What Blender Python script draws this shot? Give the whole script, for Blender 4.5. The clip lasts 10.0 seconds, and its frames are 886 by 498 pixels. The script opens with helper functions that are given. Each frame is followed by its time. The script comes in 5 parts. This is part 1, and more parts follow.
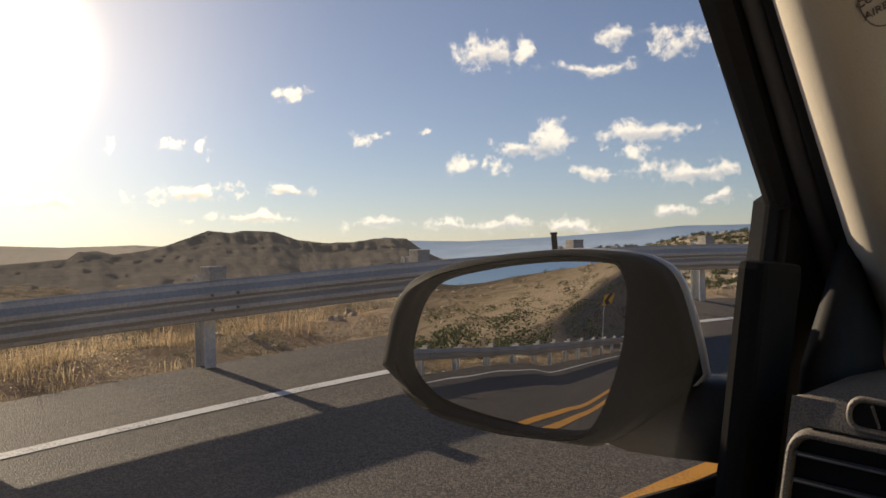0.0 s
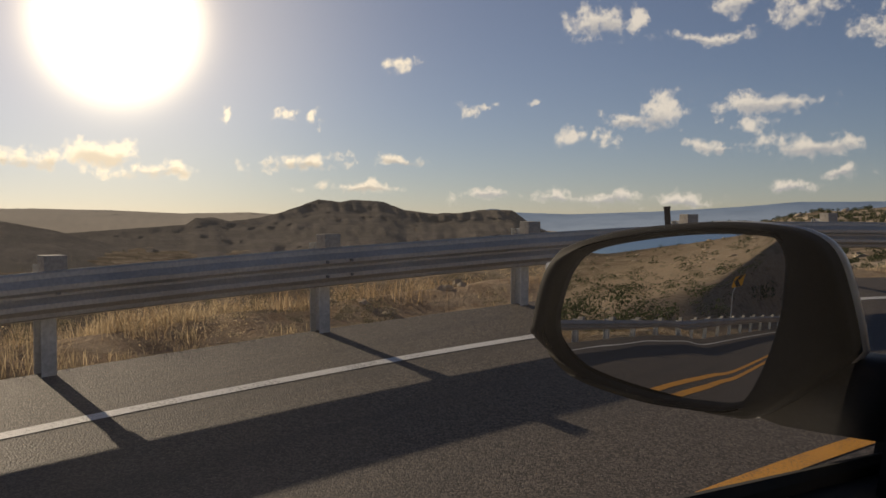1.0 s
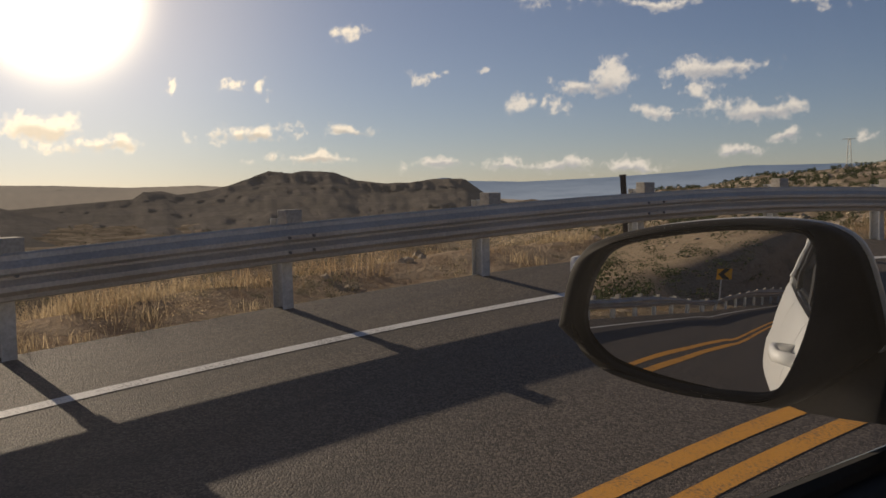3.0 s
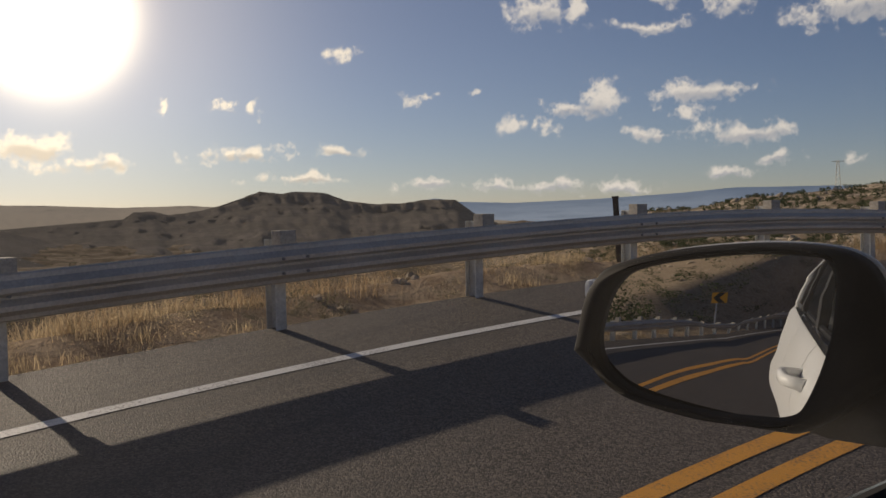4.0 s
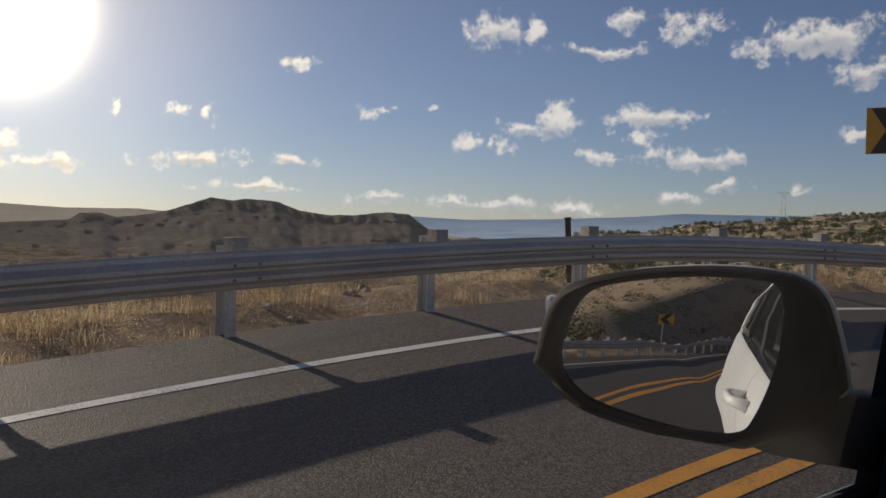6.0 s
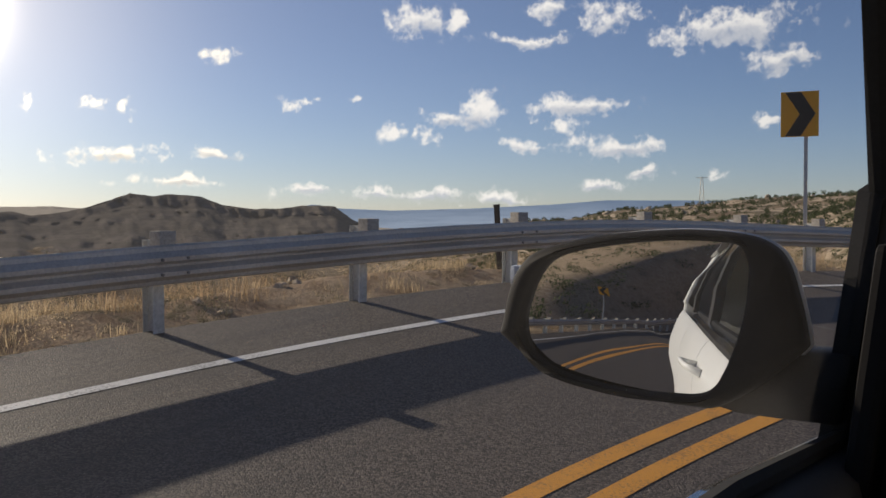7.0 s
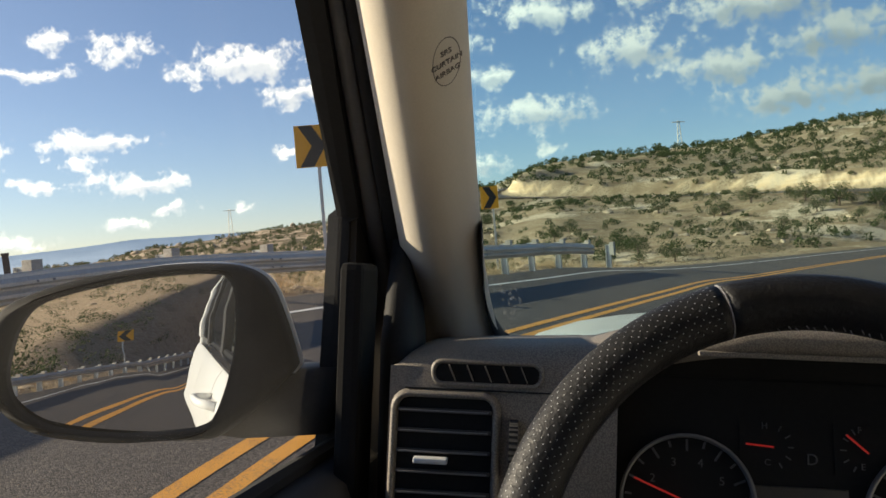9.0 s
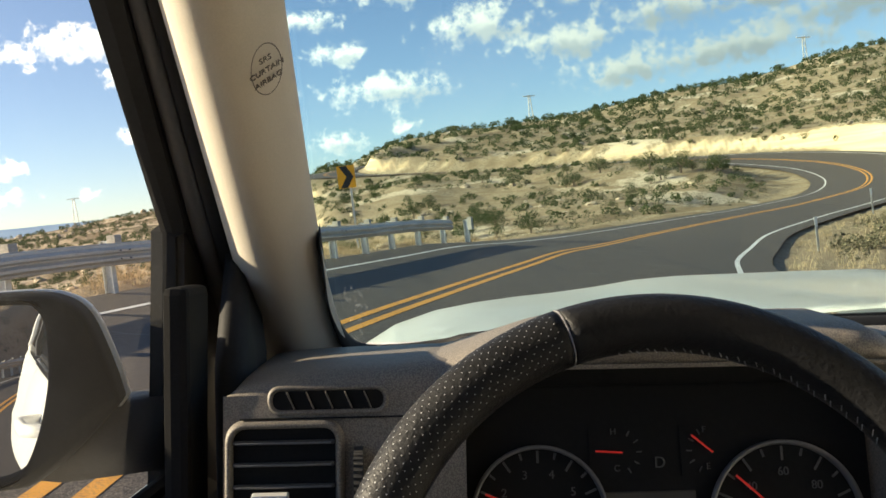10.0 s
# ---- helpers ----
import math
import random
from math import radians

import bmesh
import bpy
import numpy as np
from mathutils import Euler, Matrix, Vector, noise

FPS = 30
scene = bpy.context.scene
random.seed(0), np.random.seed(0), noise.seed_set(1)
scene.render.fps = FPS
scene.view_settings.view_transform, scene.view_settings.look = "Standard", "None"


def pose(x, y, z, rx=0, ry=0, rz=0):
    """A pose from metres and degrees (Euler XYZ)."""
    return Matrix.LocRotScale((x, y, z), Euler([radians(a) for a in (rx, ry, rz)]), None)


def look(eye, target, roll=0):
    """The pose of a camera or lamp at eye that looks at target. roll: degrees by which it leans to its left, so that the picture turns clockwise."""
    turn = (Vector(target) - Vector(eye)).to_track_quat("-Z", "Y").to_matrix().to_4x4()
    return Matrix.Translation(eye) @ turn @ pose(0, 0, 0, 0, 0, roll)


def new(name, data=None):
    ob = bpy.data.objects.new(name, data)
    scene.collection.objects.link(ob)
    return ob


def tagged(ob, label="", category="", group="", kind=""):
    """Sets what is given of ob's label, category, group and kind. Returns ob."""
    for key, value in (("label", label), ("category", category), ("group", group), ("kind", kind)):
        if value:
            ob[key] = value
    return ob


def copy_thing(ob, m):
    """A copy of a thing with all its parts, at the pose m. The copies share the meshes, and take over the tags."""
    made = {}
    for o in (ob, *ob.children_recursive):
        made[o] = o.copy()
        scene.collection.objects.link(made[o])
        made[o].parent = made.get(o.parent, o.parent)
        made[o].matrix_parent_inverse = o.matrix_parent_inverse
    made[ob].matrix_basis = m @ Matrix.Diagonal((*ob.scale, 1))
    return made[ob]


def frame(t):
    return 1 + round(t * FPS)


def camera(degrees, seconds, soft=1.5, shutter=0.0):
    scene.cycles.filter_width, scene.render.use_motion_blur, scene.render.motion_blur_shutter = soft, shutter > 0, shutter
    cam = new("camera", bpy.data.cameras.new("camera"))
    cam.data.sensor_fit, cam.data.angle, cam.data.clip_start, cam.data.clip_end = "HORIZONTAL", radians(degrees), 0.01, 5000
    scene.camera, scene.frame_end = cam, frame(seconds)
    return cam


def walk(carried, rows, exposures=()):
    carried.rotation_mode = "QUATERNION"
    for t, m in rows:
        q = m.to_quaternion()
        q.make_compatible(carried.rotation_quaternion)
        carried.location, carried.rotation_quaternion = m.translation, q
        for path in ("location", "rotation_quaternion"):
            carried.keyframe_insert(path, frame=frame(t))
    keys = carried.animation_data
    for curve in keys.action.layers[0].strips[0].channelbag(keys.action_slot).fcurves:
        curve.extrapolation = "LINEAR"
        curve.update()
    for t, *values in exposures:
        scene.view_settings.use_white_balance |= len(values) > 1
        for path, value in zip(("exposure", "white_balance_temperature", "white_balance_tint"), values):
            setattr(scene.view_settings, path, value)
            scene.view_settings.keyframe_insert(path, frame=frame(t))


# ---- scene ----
# ---- camera and its path ----
cam = camera(51.9, 10.0, soft=1.6)
PATH = [
    (0.0, 0.052, 0.130, 1.780, 39.35, 0.16, 1.50),
    (0.5, 0.065, 0.113, 1.793, 42.95, -0.52, 2.10),
    (1.0, 0.032, 0.086, 1.778, 46.01, -1.52, 0.40),
    (1.5, 0.042, 0.053, 1.778, 49.70, -2.22, 0.70),
    (2.0, 0.020, 0.047, 1.815, 46.31, -2.16, 2.05),
    (2.5, -0.004, 0.034, 1.828, 44.08, -2.93, 2.60),
    (3.0, -0.016, 0.022, 1.810, 43.00, -3.50, 1.45),
    (4.5, -0.042, -0.004, 1.814, 42.25, -1.34, 1.06),
    (5.0, -0.033, -0.020, 1.812, 42.05, -1.22, -0.57),
    (6.5, -0.032, -0.028, 1.808, 37.45, -1.51, -0.67),
    (7.0, -0.069, -0.042, 1.789, 34.84, -1.82, 0.15),
    (7.5, -0.064, -0.028, 1.776, 31.79, -1.37, 1.55),
    (8.0, -0.061, -0.038, 1.786, 25.78, -0.45, 2.17),
    (8.5, -0.034, -0.051, 1.775, 15.31, 0.16, 3.56),
    (9.0, -0.024, -0.033, 1.787, 5.95, -0.93, 4.72),
    (9.5, -0.002, -0.002, 1.804, 0.44, -2.20, 6.31),
    (10.0, -0.002, 0.015, 1.816, -2.94, -3.23, 6.89),
]
EXPOSURES = [(0.0, 0.95, 7300, 11), (0.5, 0.5, 7300, 12), (2.0, 0.22, 7300, 12), (2.5, 0.12, 7300, 12), (3.0, 0.36, 7200, 13), (5.0, 0.22, 6700, 12), (7.0, 0.75, 6400, 11), (8.0, 1.02, 6400, 11), (8.5, 1.14, 6500, 9),
             (9.0, 1.56, 6800, 5), (10.0, 2.04, 7200, 4)]
walk(cam, [(t, pose(x, y, z, 90 + p, r, w)) for t, x, y, z, w, p, r in PATH], EXPOSURES)

# ---- sky, sun ----
SUN_AZ, SUN_EL = 85.0, 23.0          # degrees left of straight ahead, above the horizon


def bearing(az, el):
    a, e = radians(az), radians(el)
    return Vector((-math.sin(a) * math.cos(e), math.cos(a) * math.cos(e), math.sin(e)))


sun_data = bpy.data.lights.new("sun", "SUN")
sun_data.energy, sun_data.angle, sun_data.color = 2.9, radians(0.6), (1.0, 0.86, 0.68)
sun = new("sun", sun_data)
sun.matrix_world = look(bearing(SUN_AZ, SUN_EL) * 50, (0, 0, 0))


class Nodes:
    """A short hand for shader nodes."""

    def __init__(self, tree):
        self.t = tree
        tree.nodes.clear()

    def put(self, value, socket):
        if isinstance(value, bpy.types.NodeSocket):
            self.t.links.new(value, socket)
        elif value is not None:
            if socket.type == "RGBA" and len(value) == 3:
                value = (*value, 1)
            socket.default_value = value

    def node(self, kind, out=0, settings=None, **ins):
        n = self.t.nodes.new("ShaderNode" + kind)
        s = settings or {}
        if "operation" in s:
            n.operation = s["operation"]
        if "use_clamp" in s:
            n.use_clamp = s["use_clamp"]
        if "interpolation_type" in s:
            n.interpolation_type = s["interpolation_type"]
        for k, v in ins.items():
            k = k.replace("_", " ")
            self.put(v, n.inputs[int(k[1:])] if k[0] == "i" and k[1:].isdigit() else n.inputs[k])
        return n.outputs[out]

    def math(self, op, a, b=0.0, c=0.0, clamp=False):
        return self.node("Math", settings={"operation": op, "use_clamp": clamp}, i0=a, i1=b, i2=c)

    def vec(self, op, a, b=(0, 0, 0), out=0):
        return self.node("VectorMath", out, {"operation": op}, i0=a, i1=b)

    def mix(self, f, a, b, blend="MIX"):
        n = self.t.nodes.new("ShaderNodeMix")
        n.data_type, n.blend_type = "RGBA", blend
        self.put(f, n.inputs[0]), self.put(a, n.inputs[6]), self.put(b, n.inputs[7])
        return n.outputs[2]

    def noise(self, vector, scale, detail=4.0, rough=0.55, out=0):
        return self.node("TexNoise", out, Vector=vector, Scale=scale, Detail=detail, Roughness=rough)

    def ramp(self, f, lo, hi, a=0.0, b=1.0):
        return self.node("MapRange", settings={"interpolation_type": "SMOOTHSTEP"}, Value=f, i1=lo, i2=hi, i3=a, i4=b)


# clouds: bearing, height, half width, half height, in degrees
LOW_CLOUDS = [(75.4, 4.1, 4.0, .75), (70.6, 4.3, 3.4, .8), (68.0, 3.4, 3.2, .6), (59.2, 3.9, 3.9, .6), (53, 4.1, 1.8, .45), (55.6, 2.4, 3, .4), (47.3, 1.8, 2.7, .45),
              (42.8, 1.6, 1.8, .5), (35.3, 1.6, 4.4, .6), (29.6, 1.4, 2.1, .4), (21, 2.8, 1.6, .4), (23.4, 2.1, 1.6, .4), (16.4, 2.6, 1.1, .4)]
SMALL_CLOUDS = [(52.4, 10.1, .9, .7), (63.2, 6.8, .4, .5), (59.8, 6.8, .7, .5), (58, 6.7, .5, .7), (48.5, 7, .9, .6), (47.1, 7.5, .9, .3),
                (44.3, 7.6, .4, .25), (34.9, 5.3, 1, .6), (33, 6.1, 1.6, .6), (37.9, 5.5, .7, .4), (41.1, 5.5, 1.1, .6), (25.4, 5.7, 1.4, .7), (13.9, 5.9, .9, .4)]
HIGH_CLOUDS = [(31, 6.6, 1.6, 1.4), (35.9, 12.3, 2.1, 1.2), (32.5, 12.3, .7, .9), (28.1, 11.1, 3.2, .4), (26.8, 12.8, 1.6, .7), (22.8, 12.3, 2.1, 1.1),
               (27.4, 4.6, 1.8, .5), (22.8, 4.5, 2.7, .8), (25.2, 6.9, 3.6, .7), (15.8, 11.2, 4.3, 1.4), (13.2, 9.4, 2, .9)]
AHEAD_CLOUDS = [(-.5, 7.0, 4.6, 1.3), (2.4, 9.4, 2.1, .9), (3.1, 4.1, 1.8, .9), (-6.5, 10.2, 3.6, 1.4), (-11.5, 8.6, 4.3, 1.2), (-21.4, 6.8, 8.9, 1.4),
                (-23.2, 9.0, 3.1, .7), (-15.4, 6.4, 4.3, 1.2), (-1.6, 4.8, 1.1, .4), (-28, 8.5, 5.3, 2.0), (-14, 12, 6, 1.5), (-2, 13, 4, 1.2), (-18.5, 9.6, 5, 1.3), (-25, 11.8, 6, 1.3), (-9.5, 13.5, 5, 1.0), (4.5, 11.6, 2.4, .8)]

world = bpy.data.worlds.new("sky")
scene.world = world
world.use_nodes = True
N = Nodes(world.node_tree)
direction = N.node("TexCoord", 0)
sky = N.node("TexSky")
air = sky.node
air.sky_type, air.sun_disc = "NISHITA", False
air.sun_elevation, air.sun_rotation = radians(SUN_EL), radians(-SUN_AZ)
air.altitude, air.air_density, air.dust_density, air.ozone_density = 1800, 1.0, 0.5, 2.5
sky = N.vec("SCALE", sky)
sky.node.inputs[3].default_value = 0.041
sky = N.vec("MULTIPLY", sky, (1.0, 0.95, 1.04))
xyz = N.node("SeparateXYZ", Vector=direction)
x_out, y_out, z_out = xyz.node.outputs
az = N.math("MULTIPLY", N.math("ARCTAN2", N.math("MULTIPLY", x_out, -1.0), y_out), 57.2958)
el = N.math("MULTIPLY", N.math("ARCSINE", z_out), 57.2958)
warp = N.vec("SUBTRACT", N.noise(direction, 22.0, 5.0, 0.6, 1), (0.5, 0.5, 0.5))
warp = N.vec("MULTIPLY", warp, (3.0, 1.8, 0))
plane = N.vec("ADD", N.node("CombineXYZ", X=az, Y=el), warp)
near = 9.0
shade = 9.0
for a, e, w, h in LOW_CLOUDS + SMALL_CLOUDS + HIGH_CLOUDS + AHEAD_CLOUDS:
    a -= 4.0 * min(1.0, max(0.0, (a - 34) / 9)) - 1.5 * min(1.0, max(0.0, (a - 8) / 4)) * min(1.0, max(0.0, (40 - a) / 6))
    d = N.vec("MULTIPLY", N.vec("SUBTRACT", plane, (a, e, 0)), (1 / w, 1 / h, 0))
    near = N.math("MINIMUM", near, N.vec("LENGTH", d, out=1))
    if w > 1.5:
        d = N.vec("MULTIPLY", N.vec("SUBTRACT", plane, (a - .1 * w, e - .42 * h, 0)), (1 / w, 1.5 / h, 0))
        shade = N.math("MINIMUM", shade, N.vec("LENGTH", d, out=1))
fluff = N.noise(direction, 46.0, 6.0, 0.62)
fine = N.noise(direction, 110.0, 4.0, 0.6)
body = N.math("ADD", N.math("MULTIPLY", near, -1.0), N.math("ADD", N.math("MULTIPLY", fluff, 3.2), N.math("MULTIPLY", fine, 1.3)))
cloud = N.ramp(body, 1.22, 2.15)
under = N.math("MULTIPLY", N.ramp(N.math("SUBTRACT", N.math("MULTIPLY", fluff, 1.2), shade), -0.35, 0.40), 0.78)
toward = N.vec("DOT_PRODUCT", direction, tuple(bearing(65.5, 12.0)), 1)
near_sun = N.ramp(toward, 0.90, 0.995)
lit = N.mix(N.ramp(toward, 0.0, 0.85), (0.19, 0.19, 0.19), (0.58, 0.55, 0.51))
lit = N.mix(near_sun, lit, (0.78, 0.70, 0.57))
grey = N.mix(N.ramp(toward, 0.0, 0.85), (0.095, 0.105, 0.12), (0.27, 0.29, 0.33))
grey = N.mix(near_sun, grey, (0.36, 0.32, 0.27))
puff = N.mix(under, lit, grey)
whole = N.mix(N.math("MULTIPLY", cloud, 0.92), sky, puff)
glow = N.math("ADD", N.math("MULTIPLY", N.math("POWER", N.math("MAXIMUM", toward, 0.0), 950.0), 13.0),
              N.math("ADD", N.math("MULTIPLY", N.math("POWER", N.math("MAXIMUM", toward, 0.0), 60.0), 0.36),
                     N.math("MULTIPLY", N.math("POWER", N.math("MAXIMUM", toward, 0.0), 8.0), 0.07)))
halo = N.vec("SCALE", N.node("CombineXYZ", X=1.0, Y=0.82, Z=0.56))
N.put(glow, halo.node.inputs[3])
whole = N.vec("ADD", whole, halo)
out = world.node_tree.nodes.new("ShaderNodeOutputWorld")
N.put(N.node("Background", Color=whole, Strength=1.0), out.inputs[0])


# ---- materials ----
def surface(name, build):
    m = bpy.data.materials.new(name)
    m.use_nodes = True
    n = Nodes(m.node_tree)
    build(n)
    return m


def finish(n, color, rough=0.6, metal=0.0, bump=None, strength=0.3, distance=0.01, **more):
    normal = n.node("Bump", Strength=strength, Distance=distance, Height=bump) if bump is not None else None
    shader = n.node("BsdfPrincipled", Base_Color=color, Roughness=rough, Metallic=metal, Normal=normal, **more)
    out = n.t.nodes.new("ShaderNodeOutputMaterial")
    n.put(shader, out.inputs[0])


def where(n):
    return n.node("NewGeometry", 0)


def plain(name, color, rough=0.55, metal=0.0, grain=60.0, vary=0.18, depth=0.002, strength=0.25, patch=3.0, **more):
    """A surface with grain and larger stains at real size."""
    def build(n):
        p = n.node("TexCoord", 3)
        g = n.noise(p, grain, 5.0)
        s = n.noise(p, patch, 4.0)
        f = n.math("ADD", n.math("MULTIPLY", g, 0.5), n.math("MULTIPLY", s, 0.5))
        dark, light = tuple(c * (1 - vary) for c in color), tuple(min(1, c * (1 + vary)) for c in color)
        c = n.mix(n.ramp(f, 0.3, 0.7), dark, light)
        r = n.math("ADD", n.math("MULTIPLY", n.math("SUBTRACT", s, 0.5), 0.25), rough, clamp=True)
        finish(n, c, r, metal, g, strength, depth, **more)
    return surface(name, build)


def leafy(name, color, through_light, grain, vary):
    """Thin leaves and blades, which let some light through."""
    def build(n):
        p = n.node("TexCoord", 3)
        g, s = n.noise(p, grain, 4.0), n.noise(p, grain * 0.08, 4.0)
        own = n.node("NewGeometry", 8)
        f = n.math("ADD", n.math("MULTIPLY", own, 0.5), n.math("MULTIPLY", n.math("ADD", g, s), 0.25))
        c = n.mix(n.ramp(f, 0.2, 0.8), tuple(v * (1 - vary) for v in color), tuple(min(1, v * (1 + vary)) for v in color))
        solid = n.node("BsdfPrincipled", Base_Color=c, Roughness=0.85, Specular_IOR_Level=0.15)
        thin = n.node("BsdfTranslucent", Color=c)
        out = n.t.nodes.new("ShaderNodeOutputMaterial")
        n.put(n.node("MixShader", i0=through_light, i1=solid, i2=thin), out.inputs[0])
    return surface(name, build)


def asphalt_nodes(n):
    p = where(n)
    stones = n.node("TexVoronoi", 0, Vector=p, Scale=88.0)
    tint = n.node("TexVoronoi", 1, Vector=p, Scale=88.0)
    g = n.noise(p, 160.0, 3.0)
    patch = n.noise(p, 0.35, 5.0)
    stretch = n.noise(n.vec("MULTIPLY", p, (2.2, 0.12, 1.0)), 1.0, 4.0)
    c = n.mix(n.ramp(n.node("SeparateColor", Color=tint), 0.2, 1.0), (0.034, 0.0275, 0.023), (0.145, 0.117, 0.094))
    c = n.mix(n.math("MULTIPLY", n.ramp(patch, 0.35, 0.7), 0.5), c, (0.088, 0.073, 0.061))
    c = n.mix(n.math("MULTIPLY", n.ramp(stretch, 0.5, 0.72), 0.45), c, (0.03, 0.03, 0.031))
    h = n.math("ADD", n.math("MULTIPLY", stones, -1.0), n.math("MULTIPLY", g, 0.4))
    finish(n, c, n.math("ADD", n.math("MULTIPLY", g, 0.25), 0.6), 0.0, h, 0.5, 0.008, Specular_IOR_Level=0.40)


def line_nodes(color, worn):
    def build(n):
        p = where(n)
        w = n.noise(p, 55.0, 5.0, 0.7)
        big = n.noise(p, 2.5, 4.0)
        f = n.ramp(n.math("ADD", n.math("MULTIPLY", w, 0.7), n.math("MULTIPLY", big, 0.3)), 0.36, 0.50)
        c = n.mix(n.math("ADD", n.math("MULTIPLY", f, worn), 1 - worn), (0.07, 0.066, 0.06), color)
        finish(n, c, 0.6, 0.0, w, 0.5, 0.008)
    return build


def ground_nodes(n):
    p = where(n)
    big = n.noise(p, 0.03, 6.0, 0.6)
    mid = n.noise(p, 0.35, 6.0, 0.62)
    small = n.noise(p, 3.2, 6.0, 0.65)
    fine = n.noise(p, 26.0, 4.0, 0.6)
    soil = n.mix(n.ramp(mid, 0.35, 0.65), (0.18, 0.135, 0.095), (0.34, 0.27, 0.19))
    soil = n.mix(n.ramp(big, 0.45, 0.62), soil, (0.22, 0.148, 0.095))
    verge = n.ramp(n.math("ABSOLUTE", n.math("ADD", n.node("SeparateXYZ", 0, Vector=p), 3.0)), 24.0, 9.0)
    soil = n.mix(n.math("MULTIPLY", verge, 0.8), soil, n.mix(n.ramp(small, 0.35, 0.65), (0.29, 0.215, 0.15), (0.48, 0.385, 0.28)))
    rock = n.mix(n.ramp(small, 0.3, 0.7), (0.24, 0.19, 0.135), (0.42, 0.36, 0.27))
    px, py = n.node("SeparateXYZ", 0, Vector=p), n.node("SeparateXYZ", 1, Vector=p)
    edge = n.math("ADD", n.math("ADD", px, n.math("MULTIPLY", py, 0.2)), n.math("MULTIPLY", n.math("SUBTRACT", big, 0.5), 60.0))
    pale = n.math("MULTIPLY", n.ramp(edge, -15.0, 25.0), n.ramp(py, 15.0, 45.0))
    hill_soil = n.mix(n.ramp(mid, 0.35, 0.65), (0.25, 0.19, 0.12), (0.41, 0.33, 0.22))
    slab = n.ramp(n.noise(n.vec("MULTIPLY", p, (0.07, 0.05, 0.16)), 1.0, 6.0, 0.68), 0.555, 0.60)
    hill_soil = n.mix(n.math("MULTIPLY", slab, 0.85), hill_soil, (0.60, 0.51, 0.375))
    soil = n.mix(pale, soil, hill_soil)
    # Tone mixed much darker on the left, from about 20 m out.
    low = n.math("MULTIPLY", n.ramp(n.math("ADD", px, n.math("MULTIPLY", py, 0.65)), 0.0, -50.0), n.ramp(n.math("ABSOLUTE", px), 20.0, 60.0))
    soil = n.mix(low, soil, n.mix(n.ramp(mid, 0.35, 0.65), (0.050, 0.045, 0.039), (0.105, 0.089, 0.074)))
    ridge = n.noise(n.vec("MULTIPLY", p, (0.045, 0.03, 0.35)), 1.0, 8.0, 0.66)
    bad = n.math("MULTIPLY", n.ramp(py, 60.0, 130.0), n.ramp(px, 15.0, -35.0))
    bare = n.mix(n.ramp(ridge, 0.40, 0.60), (0.20, 0.155, 0.11), (0.52, 0.43, 0.32))
    bare = n.mix(n.math("MULTIPLY", n.ramp(n.noise(p, 0.09, 6.0, 0.7), 0.50, 0.58), 0.8), bare, (0.095, 0.088, 0.058))
    soil = n.mix(n.math("MULTIPLY", bad, n.math("SUBTRACT", 1.0, n.math("MULTIPLY", low, 0.55))), soil, bare)
    c = n.mix(n.math("MULTIPLY", n.ramp(n.math("ADD", mid, n.math("MULTIPLY", small, 0.5)), 0.82, 0.93), n.math("SUBTRACT", 0.8, n.math("MULTIPLY", low, 0.6))), soil, rock)
    scrub = n.ramp(n.math("ADD", n.math("MULTIPLY", small, 0.6), n.math("MULTIPLY", mid, 0.4)), 0.53, 0.60)
    c = n.mix(n.math("MULTIPLY", scrub, 0.65), c, (0.095, 0.085, 0.05))
    c = n.mix(n.math("MULTIPLY", n.ramp(fine, 0.4, 0.75), 0.35), c, (0.15, 0.11, 0.075))
    slope = n.node("SeparateXYZ", 2, Vector=n.node("NewGeometry", 1))
    strata = n.noise(n.vec("MULTIPLY", p, (0.05, 0.05, 1.6)), 1.0, 4.0)
    cut = n.mix(n.ramp(strata, 0.35, 0.65), (0.58, 0.42, 0.245), (0.68, 0.54, 0.36))
    c = n.mix(n.math("MULTIPLY", n.ramp(slope, 0.86, 0.76), n.ramp(py, 5.0, 25.0)), c, cut)
    h = n.math("ADD", small, n.math("MULTIPLY", fine, 0.35))
    finish(n, c, 0.95, 0.0, h, 0.7, 0.12, Specular_IOR_Level=0.0)


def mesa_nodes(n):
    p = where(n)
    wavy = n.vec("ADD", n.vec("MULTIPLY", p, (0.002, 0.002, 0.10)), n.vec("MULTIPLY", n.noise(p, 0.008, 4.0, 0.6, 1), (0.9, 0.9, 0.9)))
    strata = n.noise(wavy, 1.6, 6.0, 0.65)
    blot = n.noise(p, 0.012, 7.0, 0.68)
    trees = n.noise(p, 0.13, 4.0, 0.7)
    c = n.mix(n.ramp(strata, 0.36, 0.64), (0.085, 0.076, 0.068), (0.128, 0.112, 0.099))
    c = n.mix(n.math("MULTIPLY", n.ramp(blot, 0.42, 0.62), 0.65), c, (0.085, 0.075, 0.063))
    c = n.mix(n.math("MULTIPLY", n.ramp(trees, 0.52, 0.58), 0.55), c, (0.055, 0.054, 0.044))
    # Faint emission stands in for the air haze in front of the rock.
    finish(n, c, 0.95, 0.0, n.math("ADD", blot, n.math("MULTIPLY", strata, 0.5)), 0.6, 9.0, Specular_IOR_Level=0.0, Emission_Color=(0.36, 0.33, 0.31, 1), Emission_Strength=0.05)


